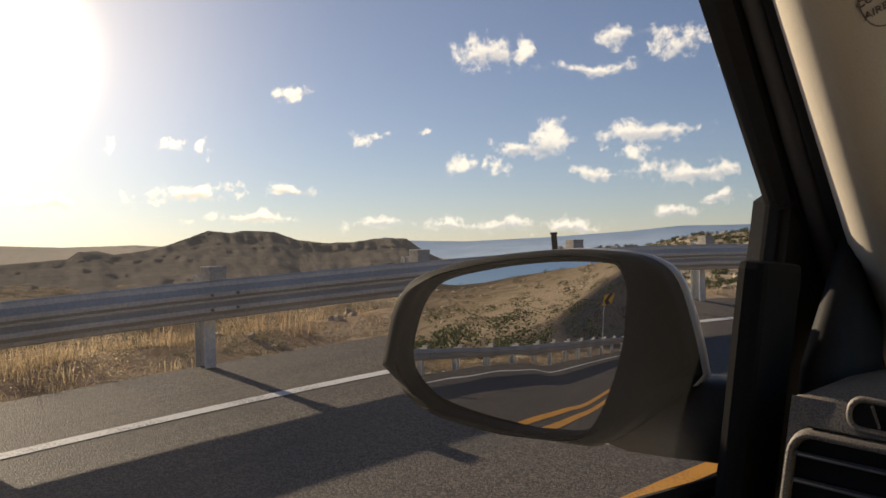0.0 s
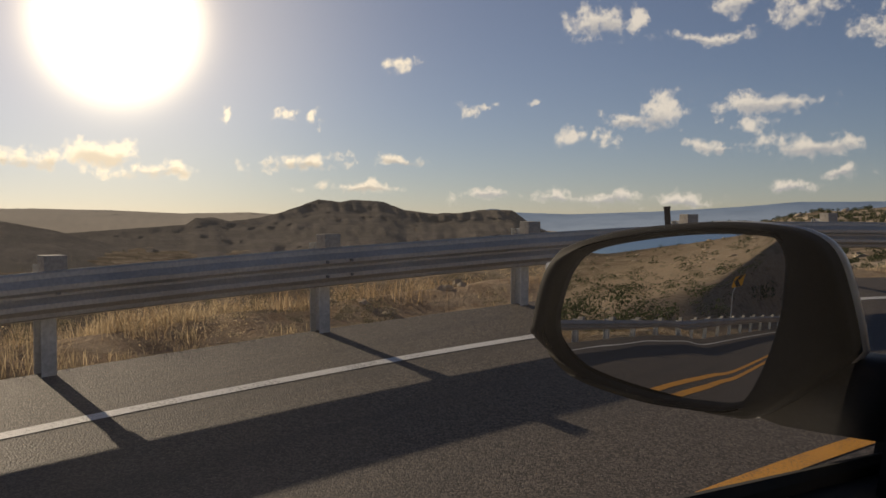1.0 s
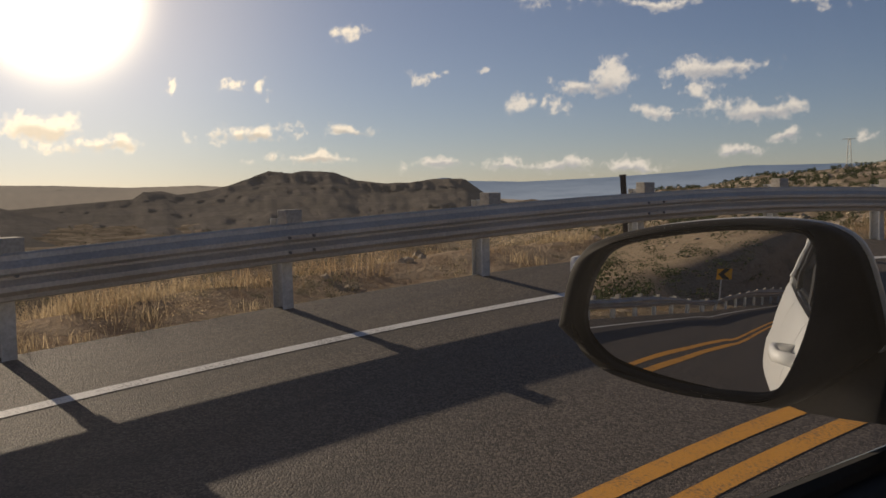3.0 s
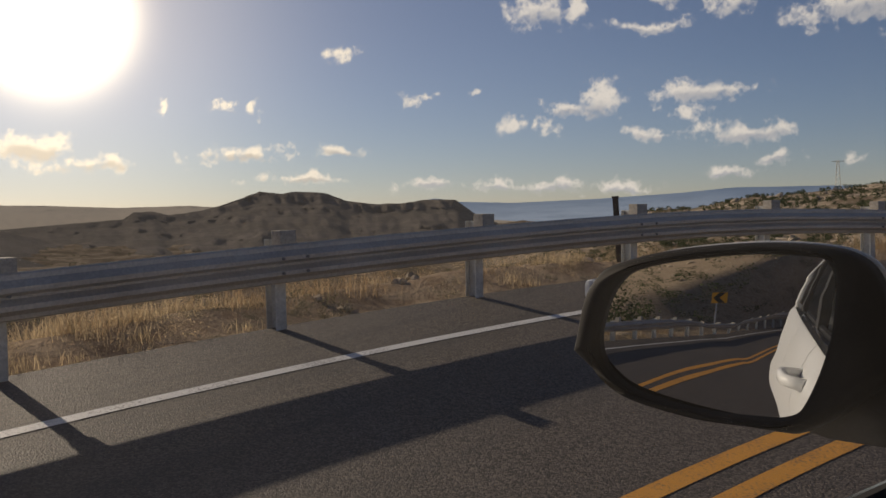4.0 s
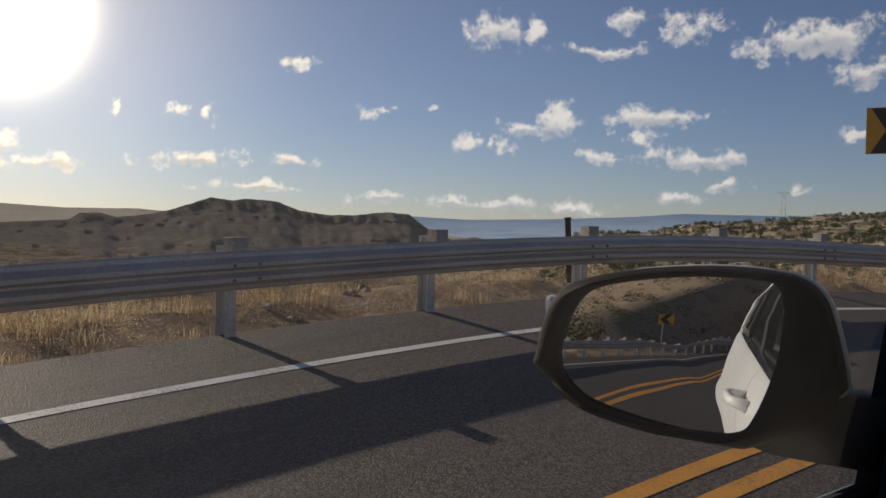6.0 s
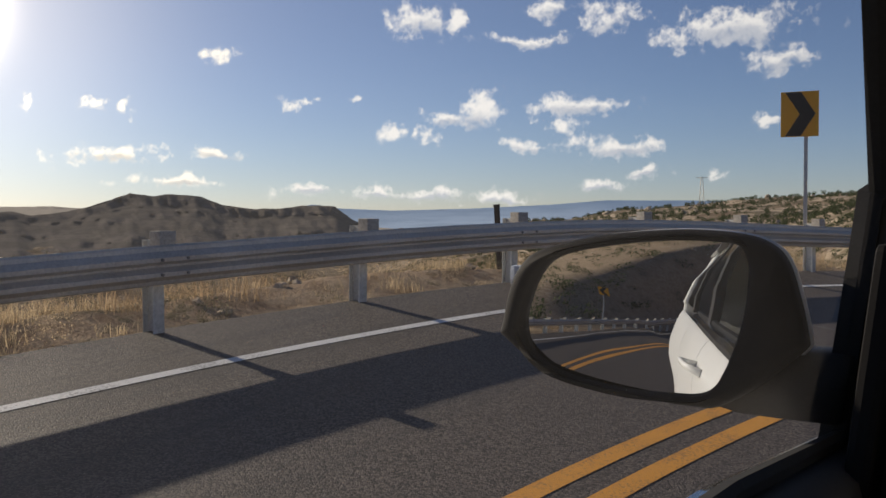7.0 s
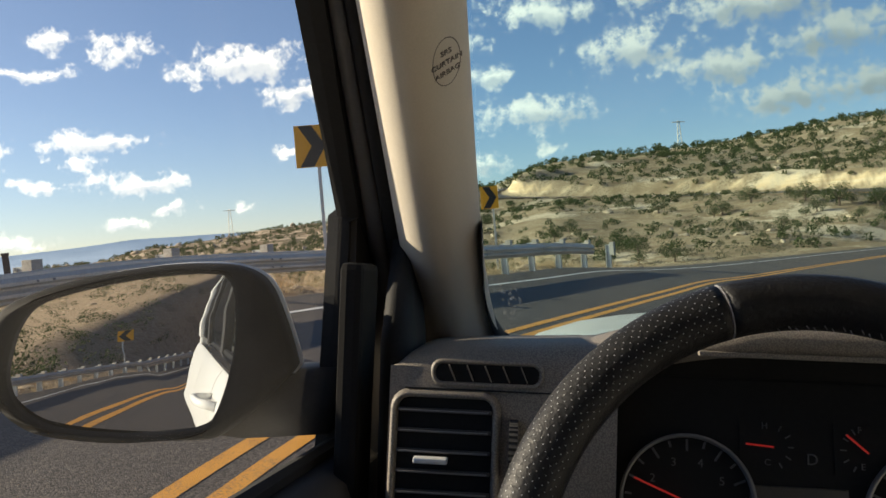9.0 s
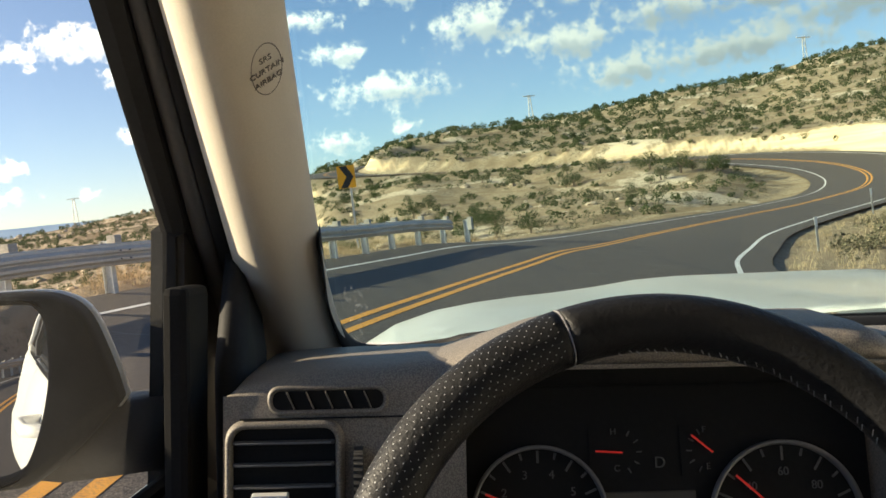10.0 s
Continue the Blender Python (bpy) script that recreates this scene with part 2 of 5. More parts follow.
# Far landforms: air haze painted into the base colour and a glow.
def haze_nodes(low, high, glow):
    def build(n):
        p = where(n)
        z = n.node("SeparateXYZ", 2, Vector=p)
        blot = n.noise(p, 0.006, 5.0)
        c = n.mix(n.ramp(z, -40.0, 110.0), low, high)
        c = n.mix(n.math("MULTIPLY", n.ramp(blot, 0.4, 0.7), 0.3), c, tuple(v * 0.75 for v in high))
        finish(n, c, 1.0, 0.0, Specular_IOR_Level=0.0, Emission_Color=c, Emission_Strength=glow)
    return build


ASPHALT = surface("asphalt", asphalt_nodes)
WHITE_LINE = surface("white_road_paint", line_nodes((0.72, 0.71, 0.68), 0.72))
YELLOW_LINE = surface("yellow_road_paint", line_nodes((0.70, 0.315, 0.03), 0.72))
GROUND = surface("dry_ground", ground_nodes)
MESA = surface("hazed_mesa_rock", mesa_nodes)
# Painted haze: none of these far surfaces is a light source.
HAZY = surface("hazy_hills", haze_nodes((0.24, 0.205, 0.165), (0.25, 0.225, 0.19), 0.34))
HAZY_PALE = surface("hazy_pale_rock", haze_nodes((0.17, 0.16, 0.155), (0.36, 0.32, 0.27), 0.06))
RIDGE = surface("distant_ridge_haze", haze_nodes((0.26, 0.32, 0.40), (0.13, 0.185, 0.27), 0.26))
GALVANISED = plain("galvanised_steel", (0.56, 0.51, 0.44), 0.50, 0.42, 45.0, 0.22, 0.0015, 0.15, 1.6)
POST_STEEL = plain("weathered_steel_post", (0.52, 0.53, 0.52), 0.6, 0.35, 35.0, 0.25, 0.002, 0.25, 2.0)
BLOCK = plain("weathered_block", (0.42, 0.39, 0.34), 0.85, 0.0, 50.0, 0.3, 0.004, 0.4, 5.0)
BOLT = plain("bolt_steel", (0.22, 0.22, 0.22), 0.5, 0.8, 80.0)
STRAW = leafy("dry_grass", (0.53, 0.42, 0.27), 0.5, 9.0, 0.4)
SAGE = leafy("sagebrush", (0.15, 0.135, 0.085), 0.3, 8.0, 0.45)
BRUSH = leafy("dry_brush", (0.40, 0.29, 0.175), 0.45, 9.0, 0.45)
JUNIPER = leafy("juniper_leaves", (0.065, 0.082, 0.034), 0.3, 6.0, 0.4)
BARK = plain("grey_bark", (0.15, 0.11, 0.08), 0.9, 0.0, 20.0, 0.3, 0.01, 0.5)
ROCK = plain("pale_sandstone", (0.46, 0.37, 0.26), 0.9, 0.0, 5.0, 0.3, 0.03, 0.6, 0.7)
SIGN_YELLOW = plain("sign_amber_sheeting", (0.80, 0.38, 0.015), 0.45, 0.0, 90.0, 0.06, 0.0005, 0.1, 2.0)
SIGN_BLACK = plain("sign_black", (0.012, 0.012, 0.013), 0.5, 0.0, 90.0, 0.1, 0.0005, 0.1)
SIGN_BACK = plain("bare_aluminium", (0.55, 0.55, 0.54), 0.45, 0.6, 60.0, 0.12, 0.0005, 0.1)
STAKE_WHITE = plain("white_marker_plastic", (0.75, 0.75, 0.72), 0.6, 0.0, 40.0, 0.1)
DARK_POST = plain("rusted_dark_post", (0.05, 0.04, 0.035), 0.8, 0.2, 30.0, 0.3)


# ---- building helpers ----
def part(name, bm, material, parent=None, label="", smooth=False):
    me = bpy.data.meshes.new(name)
    bm.normal_update()
    bm.to_mesh(me)
    bm.free()
    if smooth:
        me.shade_smooth()
    me.materials.append(material)
    ob = new(name, me)
    if parent is not None:
        ob.parent = parent
    if label:
        ob["label"] = label
    return ob


def mesh_of(name, verts, faces, material, smooth=True):
    me = bpy.data.meshes.new(name)
    me.from_pydata([tuple(v) for v in verts], [], [tuple(f) for f in faces])
    me.update()
    if smooth:
        me.shade_smooth()
    me.materials.append(material)
    return new(name, me)


def box(bm, lo, hi, bevel=0.0, m=None):
    v = bmesh.ops.create_cube(bm, size=1.0)["verts"]
    s = Matrix.Translation([(a + b) / 2 for a, b in zip(lo, hi)]) @ Matrix.Diagonal([b - a for a, b in zip(lo, hi)] + [1])
    bmesh.ops.transform(bm, matrix=(m @ s) if m else s, verts=v)
    if bevel:
        edges = list({e for q in v for e in q.link_edges})
        bmesh.ops.bevel(bm, geom=edges, offset=bevel, segments=2, profile=0.6, affect="EDGES", clamp_overlap=True)
    return bm


def boxed(lo, hi, bevel=0.0, m=None):
    return box(bmesh.new(), lo, hi, bevel, m)


def rod(bm, a, b, r, r2=None, sides=12):
    a, b = Vector(a), Vector(b)
    turn = (b - a).to_track_quat("Z", "Y").to_matrix().to_4x4()
    bmesh.ops.create_cone(bm, cap_ends=True, segments=sides, radius1=r, radius2=r if r2 is None else r2, depth=(b - a).length,
                          matrix=Matrix.Translation((a + b) / 2) @ turn)
    return bm


def curve_points(ctrl, steps, closed=False):
    """A smooth line through a few control points."""
    c = [Vector(p) for p in ctrl]
    n = len(c)
    out = []
    for i in range(n if closed else n - 1):
        q = [c[(i + k) % n] if closed else c[min(max(i + k, 0), n - 1)] for k in (-1, 0, 1, 2)]
        for s in range(steps):
            t = s / steps
            out.append(0.5 * (2 * q[1] + (q[2] - q[0]) * t + (2 * q[0] - 5 * q[1] + 4 * q[2] - q[3]) * t * t
                              + (3 * q[1] - q[0] - 3 * q[2] + q[3]) * t ** 3))
    if not closed:
        out.append(c[-1])
    return out


def loft(bm, rings, closed=True, cap=False):
    """Joins rings of points, one after the other, with faces."""
    vs = [[bm.verts.new(p) for p in r] for r in rings]
    n = len(rings[0])
    for a, b in zip(vs, vs[1:]):
        for i in range(n if closed else n - 1):
            j = (i + 1) % n
            bm.faces.new((a[i], a[j], b[j], b[i]))
    if cap:
        bm.faces.new(list(reversed(vs[0])))
        bm.faces.new(vs[-1])
    return bm


def sweep(bm, line, section, up=(0, 0, 1), cap=True):
    """Carries a flat section (pairs across, up) along a line."""
    line = [Vector(p) for p in line]
    rings = []
    for i, p in enumerate(line):
        d = (line[min(i + 1, len(line) - 1)] - line[max(i - 1, 0)]).normalized()
        side = d.cross(Vector(up)).normalized()
        top = side.cross(d).normalized()
        rings.append([p + side * a + top * b for a, b in section])
    return loft(bm, rings, True, cap)


def text_mesh(bm, words, size, m, depth=0.0004):
    c = bpy.data.curves.new("lettering", "FONT")
    c.body, c.size, c.align_x, c.align_y, c.extrude = words, size, "CENTER", "CENTER", depth
    o = bpy.data.objects.new("lettering", c)
    me = bpy.data.meshes.new_from_object(o)
    me.transform(m)
    bm.from_mesh(me)
    bpy.data.objects.remove(o)
    bpy.data.curves.remove(c)
    bpy.data.meshes.remove(me)
    return bm


# ---- road and ground ----
BANK, MID = -0.110, -2.27     # cross fall, place of the centre line beside the car
TURN_AT, TURN_R, TURN_BY = 2.0, 25.0, radians(20.0)


def centre_x(y):
    """The centre line: a long easy curve behind, a short bend, then straight."""
    if y < 0:
        return MID + 140.0 - math.sqrt(140.0 ** 2 - y * y)
    end = TURN_AT + TURN_R * math.sin(TURN_BY)
    if y < TURN_AT:
        return MID
    if y < end:
        return MID + TURN_R - math.sqrt(TURN_R ** 2 - (y - TURN_AT) ** 2)
    return MID + TURN_R * (1 - math.cos(TURN_BY)) + math.tan(TURN_BY) * (y - end)


def climb(y):
    return 0.027 * y if y < 1 else 0.027 + 0.048 * (y - 1) if y < 7 else 0.315 + 0.13 * (1 - math.exp(-(y - 7) * 0.37))


ROAD_KNOTS = [(centre_x(y), y, climb(y) + BANK * centre_x(y), BANK - .035 * min(1, max(0, (y - 2) / 8))) for y in (*range(-96, -8, 8), -11, -7.5, -5, -3, -1, 1, 3, 5, 7, 9, 11, 13.5, 16.5, 20, 24.5)]
NEAR_KNOTS = len(ROAD_KNOTS)
ROAD_KNOTS += [(6.4, 29, -.30, -.12), (10.1, 36, -.62, -.08), (15.6, 43, -.82, -.05), (23.2, 50.5, -.9, -.01), (31.2, 59.5, -.7, .03), (37.4, 72, 0, .06), (41, 88, 1.0, 0.07), (38.5, 104, 2.3, 0.06),
               (29.5, 118, 3.5, 0.03), (15.8, 129, 4.8, 0), (2, 137, 6.0, 0), (-9, 146, 7.2, 0), (-11, 158, 8.4, 0), (-3, 172, 9.6, 0), (12, 184, 11, 0)]


def spline4(knots, steps):
    k = np.array(knots)
    out = []
    for i in range(len(k) - 1):
        a, b, c, d = k[max(i - 1, 0)], k[i], k[i + 1], k[min(i + 2, len(k) - 1)]
        for s in range(steps):
            t = s / steps
            out.append(0.5 * (2 * b + (c - a) * t + (2 * a - 5 * b + 4 * c - d) * t * t + (3 * b - a - 3 * c + d) * t ** 3))
    out.append(k[-1])
    return np.array(out)


CENTRE = spline4(ROAD_KNOTS, 14)
TANGENT = np.gradient(CENTRE[:, :2], axis=0)
TANGENT /= np.linalg.norm(TANGENT, axis=1)[:, None]
SIDE = np.stack([TANGENT[:, 1], -TANGENT[:, 0]], 1)          # to the right of the way
ALONG = np.concatenate([[0], np.cumsum(np.linalg.norm(np.diff(CENTRE[:, :2], axis=0), axis=1))])
ZERO = float(np.interp(0.0, CENTRE[:14 * NEAR_KNOTS - 14, 1], ALONG[:14 * NEAR_KNOTS - 14]))    # way along the road at the car
LEFT_EDGE, RIGHT_EDGE = -4.02, 5.3


def on_road(s, off, lift=0.0):
    """The point s metres along from the car, off metres to the right of the centre line."""
    a = s + ZERO
    c = [np.interp(a, ALONG, CENTRE[:, i]) for i in range(4)]
    sd = [np.interp(a, ALONG, SIDE[:, i]) for i in range(2)]
    return Vector((c[0] + sd[0] * off, c[1] + sd[1] * off, c[2] + c[3] * off + lift))


def strip(name, lo, hi, lift, material, s0=None, s1=None, across=1, step=None):
    a = ALONG - ZERO
    stations = [s for s in a if (s0 is None or s >= s0) and (s1 is None or s <= s1)]
    verts, faces = [], []
    for s in stations:
        for k in range(across + 1):
            verts.append(on_road(s, lo + (hi - lo) * k / across, lift))
    w = across + 1
    for i in range(len(stations) - 1):
        for k in range(across):
            q = i * w + k
            faces.append((q, q + 1, q + w + 1, q + w))
    return mesh_of(name, verts, faces, material)


road = tagged(strip("road", LEFT_EDGE, RIGHT_EDGE, 0.0, ASPHALT, across=8), "dark grey worn two-lane asphalt mountain road", "road", kind="structure")
tagged(strip("edge_line", -2.99, -2.885, 0.004, WHITE_LINE), "solid white painted line along the outer road edge", "road line", kind="structure")
tagged(strip("edge_line", 4.42, 4.54, 0.004, WHITE_LINE), "solid white painted line along the inner road edge", "road line", kind="structure")
tagged(strip("centre_line", -0.16, -0.03, 0.004, YELLOW_LINE), "worn double yellow centre line, outer stripe", "road line", kind="structure")
tagged(strip("centre_line", 0.13, 0.26, 0.004, YELLOW_LINE), "worn double yellow centre line, inner stripe", "road line", kind="structure")

TAR = plain("pale_crack_sealer", (0.15, 0.145, 0.135), 0.7, 0.0, 60.0, 0.3)
for s0, o0, o1, bend in ((9.5, -2.6, 2.9, 2.2), (13.2, -.4, 3.6, -1.5), (17.5, -2.9, 2.0, 1.6), (24.0, -2.5, 3.4, -2.4)):
    verts, faces = [], []
    for i in range(31):
        t = i / 30
        s = s0 + bend * t * t + .18 * math.sin(9 * t + s0) + .06 * math.sin(31 * t + 2 * s0)
        w = .012 + .006 * math.sin(17 * t + s0)
        verts += [on_road(s - w, o0 + (o1 - o0) * t, .003), on_road(s + w, o0 + (o1 - o0) * t, .003)]
    faces = [(2 * i, 2 * i + 1, 2 * i + 3, 2 * i + 2) for i in range(30)]
    tagged(mesh_of("crack_seal", verts, faces, TAR), "thin pale sealed crack across the asphalt", "road crack", kind="structure")

RADII = np.array([0, 20, 45, 80, 125, 180, 250, 420, 700, 1500, 4300.0])
PROFILES_AHEAD = {
    -60: (0, -.5, 0, 3, 8, 16, 26, 22, 10, 0, -20), -29: (0, -.6, -1, .8, 6, 15, 27.5, 20, 5, -10, -30),
    -21: (0, -.5, -1, 1, 5.4, 12.5, 23.4, 18, 5, -10, -30), -11: (0, -.3, -1, 1, 5, 11.5, 20.6, 15, 5, -10, -30),
    -2: (0, 0, -1.2, 1, 5, 11, 20, 14, 0, -15, -30), 3.5: (0, -.5, -2.5, 0, 4, 8, 14.5, 12, 0, -20, -30)}
PROFILES_LEFT = {
    8: (0, -1, -4, -4, 0, 3, 6, 13, 8, -20, -30), 16: (0, -1, -5, -8, -8, -5, -1, 10.5, 6, -25, -40),
    23: (0, -1, -6, -9, -10, -8, -4, 7.5, 3, -25, -40), 28: (0, -1, -6, -10, -11, -10, -7, 1, -3, -25, -40),
    34: (0, -1, -6, -10, -14, -15, -14, -8, -10, -25, -40), 42: (0, -1, -6, -11, -15, -18, -20, -22, -24, -28, -40)}
PROFILES_BACK = {
    125: (0, -1, -5, -10, -14, -17, -18, -20, -22, -28, -40), 150: (0, 0, -1, 1, 6, 12, 18, 16, 8, -10, -20),
    180: (0, .5, 5, 13, 21, 27, 30, 25, 12, 0, -20), 250: (0, .2, 2, 5, 9, 13, 16, 15, 10, 0, -20), 300: (0, -.5, 0, 3, 8, 16, 26, 22, 10, 0, -20)}
BEARINGS = np.array([*PROFILES_AHEAD, *PROFILES_LEFT, *PROFILES_BACK], float)
HEIGHTS = np.array([*PROFILES_AHEAD.values(), *PROFILES_LEFT.values(), *PROFILES_BACK.values()])


def fbm(x, y, scale, octaves=4):
    """Smooth uneven heights from summed waves, the same at every build."""
    out = np.zeros_like(x)
    amp, k = 1.0, 1.0 / scale
    for o in range(octaves):
        for q in range(3):
            a = 1.1 * q + 0.7 * o + 0.3
            out += amp * np.sin(k * (x * math.cos(a) + y * math.sin(a)) + 2.3 * o + 1.7 * q + 1.2 * np.sin(0.6 * k * (y * math.cos(a) - x * math.sin(a)) + q))
        amp, k = amp * 0.5, k * 2.05
    return out / 4.0


def ground_height(x, y):
    x, y = np.asarray(x, float), np.asarray(y, float)
    r = np.hypot(x, y)
    az_deg = np.degrees(np.arctan2(-x, y))
    az_deg = np.where(az_deg < -60, az_deg + 360, az_deg)
    i = np.clip(np.searchsorted(BEARINGS, az_deg) - 1, 0, len(BEARINGS) - 2)
    f = np.clip((az_deg - BEARINGS[i]) / (BEARINGS[i + 1] - BEARINGS[i]), 0, 1)
    f = f * f * (3 - 2 * f)
    j = np.clip(np.searchsorted(RADII, r) - 1, 0, len(RADII) - 2)
    g = np.clip((r - RADII[j]) / (RADII[j + 1] - RADII[j]), 0, 1)
    natural = (HEIGHTS[i, j] * (1 - g) + HEIGHTS[i, j + 1] * g) * (1 - f) + (HEIGHTS[i + 1, j] * (1 - g) + HEIGHTS[i + 1, j + 1] * g) * f
    rough = np.clip(r / 90, 0.05, 1.0)
    natural = natural + rough * (1.3 * fbm(x, y, 17) + 0.35 * fbm(x, y, 3.5, 3)) + np.clip(r / 700, 0, 3) * 4 * fbm(x, y, 150)
    natural = natural + np.clip((r - 110) / 300, 0, 1) * np.clip((az_deg - 26) / 10, 0, 1) * 9 * (0.5 - np.abs(fbm(x, y, 55)))
    # meet the road
    fx, fy = x.ravel(), y.ravel()
    k, d2 = np.empty(fx.shape, int), np.empty(fx.shape)
    for a in range(0, len(fx), 20000):
        q = (fx[a:a + 20000, None] - CENTRE[None, :, 0]) ** 2 + (fy[a:a + 20000, None] - CENTRE[None, :, 1]) ** 2
        k[a:a + 20000], d2[a:a + 20000] = np.argmin(q, 1), q.min(1)
    dx, dy = x.ravel() - CENTRE[k, 0], y.ravel() - CENTRE[k, 1]
    off = dx * SIDE[k, 0] + dy * SIDE[k, 1]
    t_ = dx * TANGENT[k, 0] + dy * TANGENT[k, 1]
    slope = np.gradient(CENTRE[:, 2]) / np.gradient(ALONG)
    z_road = CENTRE[k, 2] + slope[k] * np.clip(t_, -6, 6) + CENTRE[k, 3] * np.clip(off, LEFT_EDGE, RIGHT_EDGE)
    out_d = np.maximum(np.maximum(off - RIGHT_EDGE, LEFT_EDGE - off), 0)
    out_d = np.where(np.abs(t_) > 8, np.sqrt(d2) - 4, out_d)
    cut = np.clip((ALONG[k] - ZERO - 48) / 25, 0, 1) * (off > 0)
    natural = natural.ravel() + cut * 1.7 * np.exp(-out_d / 30)
    w = np.clip((out_d - 0.9 - 3.0 * cut) / 7.0, 0, 1)
    w = w * w * (3 - 2 * w)
    under = np.clip(np.minimum(off - LEFT_EDGE, RIGHT_EDGE - off) / 1.2, 0, 1) * (out_d <= 0)
    verge = z_road - 0.35 * under - 0.10 * np.clip(out_d / 0.5, 0, 1) * (out_d > 0) - 0.07
    verge = verge - 0.05 * np.clip(out_d - 0.6, 0, 3) + 0.05 * np.clip(out_d, 0, 1) * fbm(x.ravel(), y.ravel(), 0.5, 3)
    rise = np.clip((out_d - .9) / 2.4, 0, 1)
    verge = verge + cut * (2.7 + 0.6 * fbm(x.ravel(), y.ravel(), 5.0)) * rise * rise * (3 - 2 * rise)
    shoulder = np.clip((out_d - .15) / .9, 0, 1) * np.clip(1 - (out_d - 2.0) / 3.5, 0, 1) * (off < 0) * (np.abs(ALONG[k] - ZERO) < 60)
    shoulder = shoulder * (.26 + .14 * fbm(x.ravel(), y.ravel(), 1.1, 3))
    return (verge * (1 - w) + natural * w + shoulder).reshape(x.shape)


AZ_STEPS = np.radians(np.concatenate([np.arange(-36, 10, 0.3), np.arange(10, 96, 0.45), np.arange(96, 230, 0.7), np.arange(230, 324, 1.5)]))
RINGS = np.concatenate([np.arange(0.6, 12, 0.35), 12 * 1.04 ** np.arange(0, 41), 60 * 1.014 ** np.arange(0, 87), 200 * 1.05 ** np.arange(0, 64)])
RINGS = RINGS[RINGS < 4400]
gx = -np.sin(AZ_STEPS)[None, :] * RINGS[:, None]
gy = np.cos(AZ_STEPS)[None, :] * RINGS[:, None]
gz = ground_height(gx, gy)
count = len(AZ_STEPS)
verts = list(zip(gx.ravel(), gy.ravel(), gz.ravel()))
faces = [(i * count + j, i * count + (j + 1) % count, (i + 1) * count + (j + 1) % count, (i + 1) * count + j)
         for i in range(len(RINGS) - 1) for j in range(count)]
verts.append((0, 0, float(ground_height(np.array([0.0]), np.array([0.0]))[0])))
faces += [(len(verts) - 1, (j + 1) % count, j) for j in range(count)]
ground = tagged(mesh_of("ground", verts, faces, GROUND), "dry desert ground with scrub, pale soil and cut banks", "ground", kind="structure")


def skyline(name, label, material, marks, crest, foot, foot_z, cliff, jag, step=0.2):
    """A long landform: its skyline by bearing and height in degrees, seen from the road."""
    a = np.arange(marks[0][0], marks[-1][0] + step, step)
    e = np.interp(a, [m[0] for m in marks], [m[1] for m in marks])
    top = 1.8 + crest * np.tan(np.radians(e))
    shape = [(0, 0), (.2, .10), (.4, .25), (.55, .38), (.66, .48), (.70, .56), (.76, .60), (.84, .68), (.88, .74), (.905, .90), (.92, .95), (.97, .96), (1, 1), (1.25, .98), (1.6, .4)]
    rows = np.concatenate([np.linspace(0, .84, 22), np.linspace(.86, 1.0, 12), [1.25, 1.6]])
    shape = [(f, float(np.interp(f, [q[0] for q in shape], [q[1] for q in shape]))) for f in rows]
    verts, faces = [], []
    for f, h in shape:
        h = h if cliff else f if f < 1 else h
        rr = foot + (crest - foot) * f
        calm = 1.0 if cliff else .3
        wob = calm * fbm(a * 12.0, np.full_like(a, f * 130), 6.0)
        r = rr + (crest - foot) * (0.05 * wob + 0.02 * fbm(a * 40.0, np.full_like(a, f * 260), 5.0)) * (0 if f == 0 else 1)
        z = foot_z + (top - foot_z) * h + jag * fbm(a * 20, np.full_like(a, f * 120), 3.0) * calm * (.75 * f if f < .86 else 0.18)
        verts += list(zip(-np.sin(np.radians(a)) * r, np.cos(np.radians(a)) * r, z))
    n = len(a)
    for i in range(len(shape) - 1):
        faces += [(i * n + j, i * n + j + 1, (i + 1) * n + j + 1, (i + 1) * n + j) for j in range(n - 1)]
    return tagged(mesh_of(name, verts, faces, material), label, "hills", kind="structure")


MESA_MARKS = [(33, -4.6), (34.5, -2.6), (36.5, -1.5), (37.4, -.9), (38.6, -.95), (39.5, -.5), (40.6, .1), (41.6, .85), (43.6, .95), (44.9, .75), (46.9, .72), (48.4, .95), (49.9, 1.5),
              (51.4, 1.62), (52.4, 1.5), (53.8, 1.62), (55.2, 1.1), (56.2, .8), (58.1, .40), (59.3, .32), (60.0, .55), (61.2, .5), (61.8, .12), (65, -.1), (70, -.5), (78, -1.0), (90, -1.6)]
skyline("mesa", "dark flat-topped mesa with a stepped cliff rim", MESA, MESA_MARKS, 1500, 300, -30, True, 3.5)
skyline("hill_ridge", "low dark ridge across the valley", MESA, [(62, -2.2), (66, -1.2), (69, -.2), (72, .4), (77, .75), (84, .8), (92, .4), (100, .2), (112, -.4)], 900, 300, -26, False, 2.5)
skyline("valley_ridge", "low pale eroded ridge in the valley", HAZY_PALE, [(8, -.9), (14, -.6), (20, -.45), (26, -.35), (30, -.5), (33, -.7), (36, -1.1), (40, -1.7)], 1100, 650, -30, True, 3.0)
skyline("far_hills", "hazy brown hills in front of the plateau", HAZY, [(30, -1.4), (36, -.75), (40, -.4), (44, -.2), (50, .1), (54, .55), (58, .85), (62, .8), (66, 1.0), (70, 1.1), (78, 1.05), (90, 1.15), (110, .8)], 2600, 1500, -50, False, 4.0)
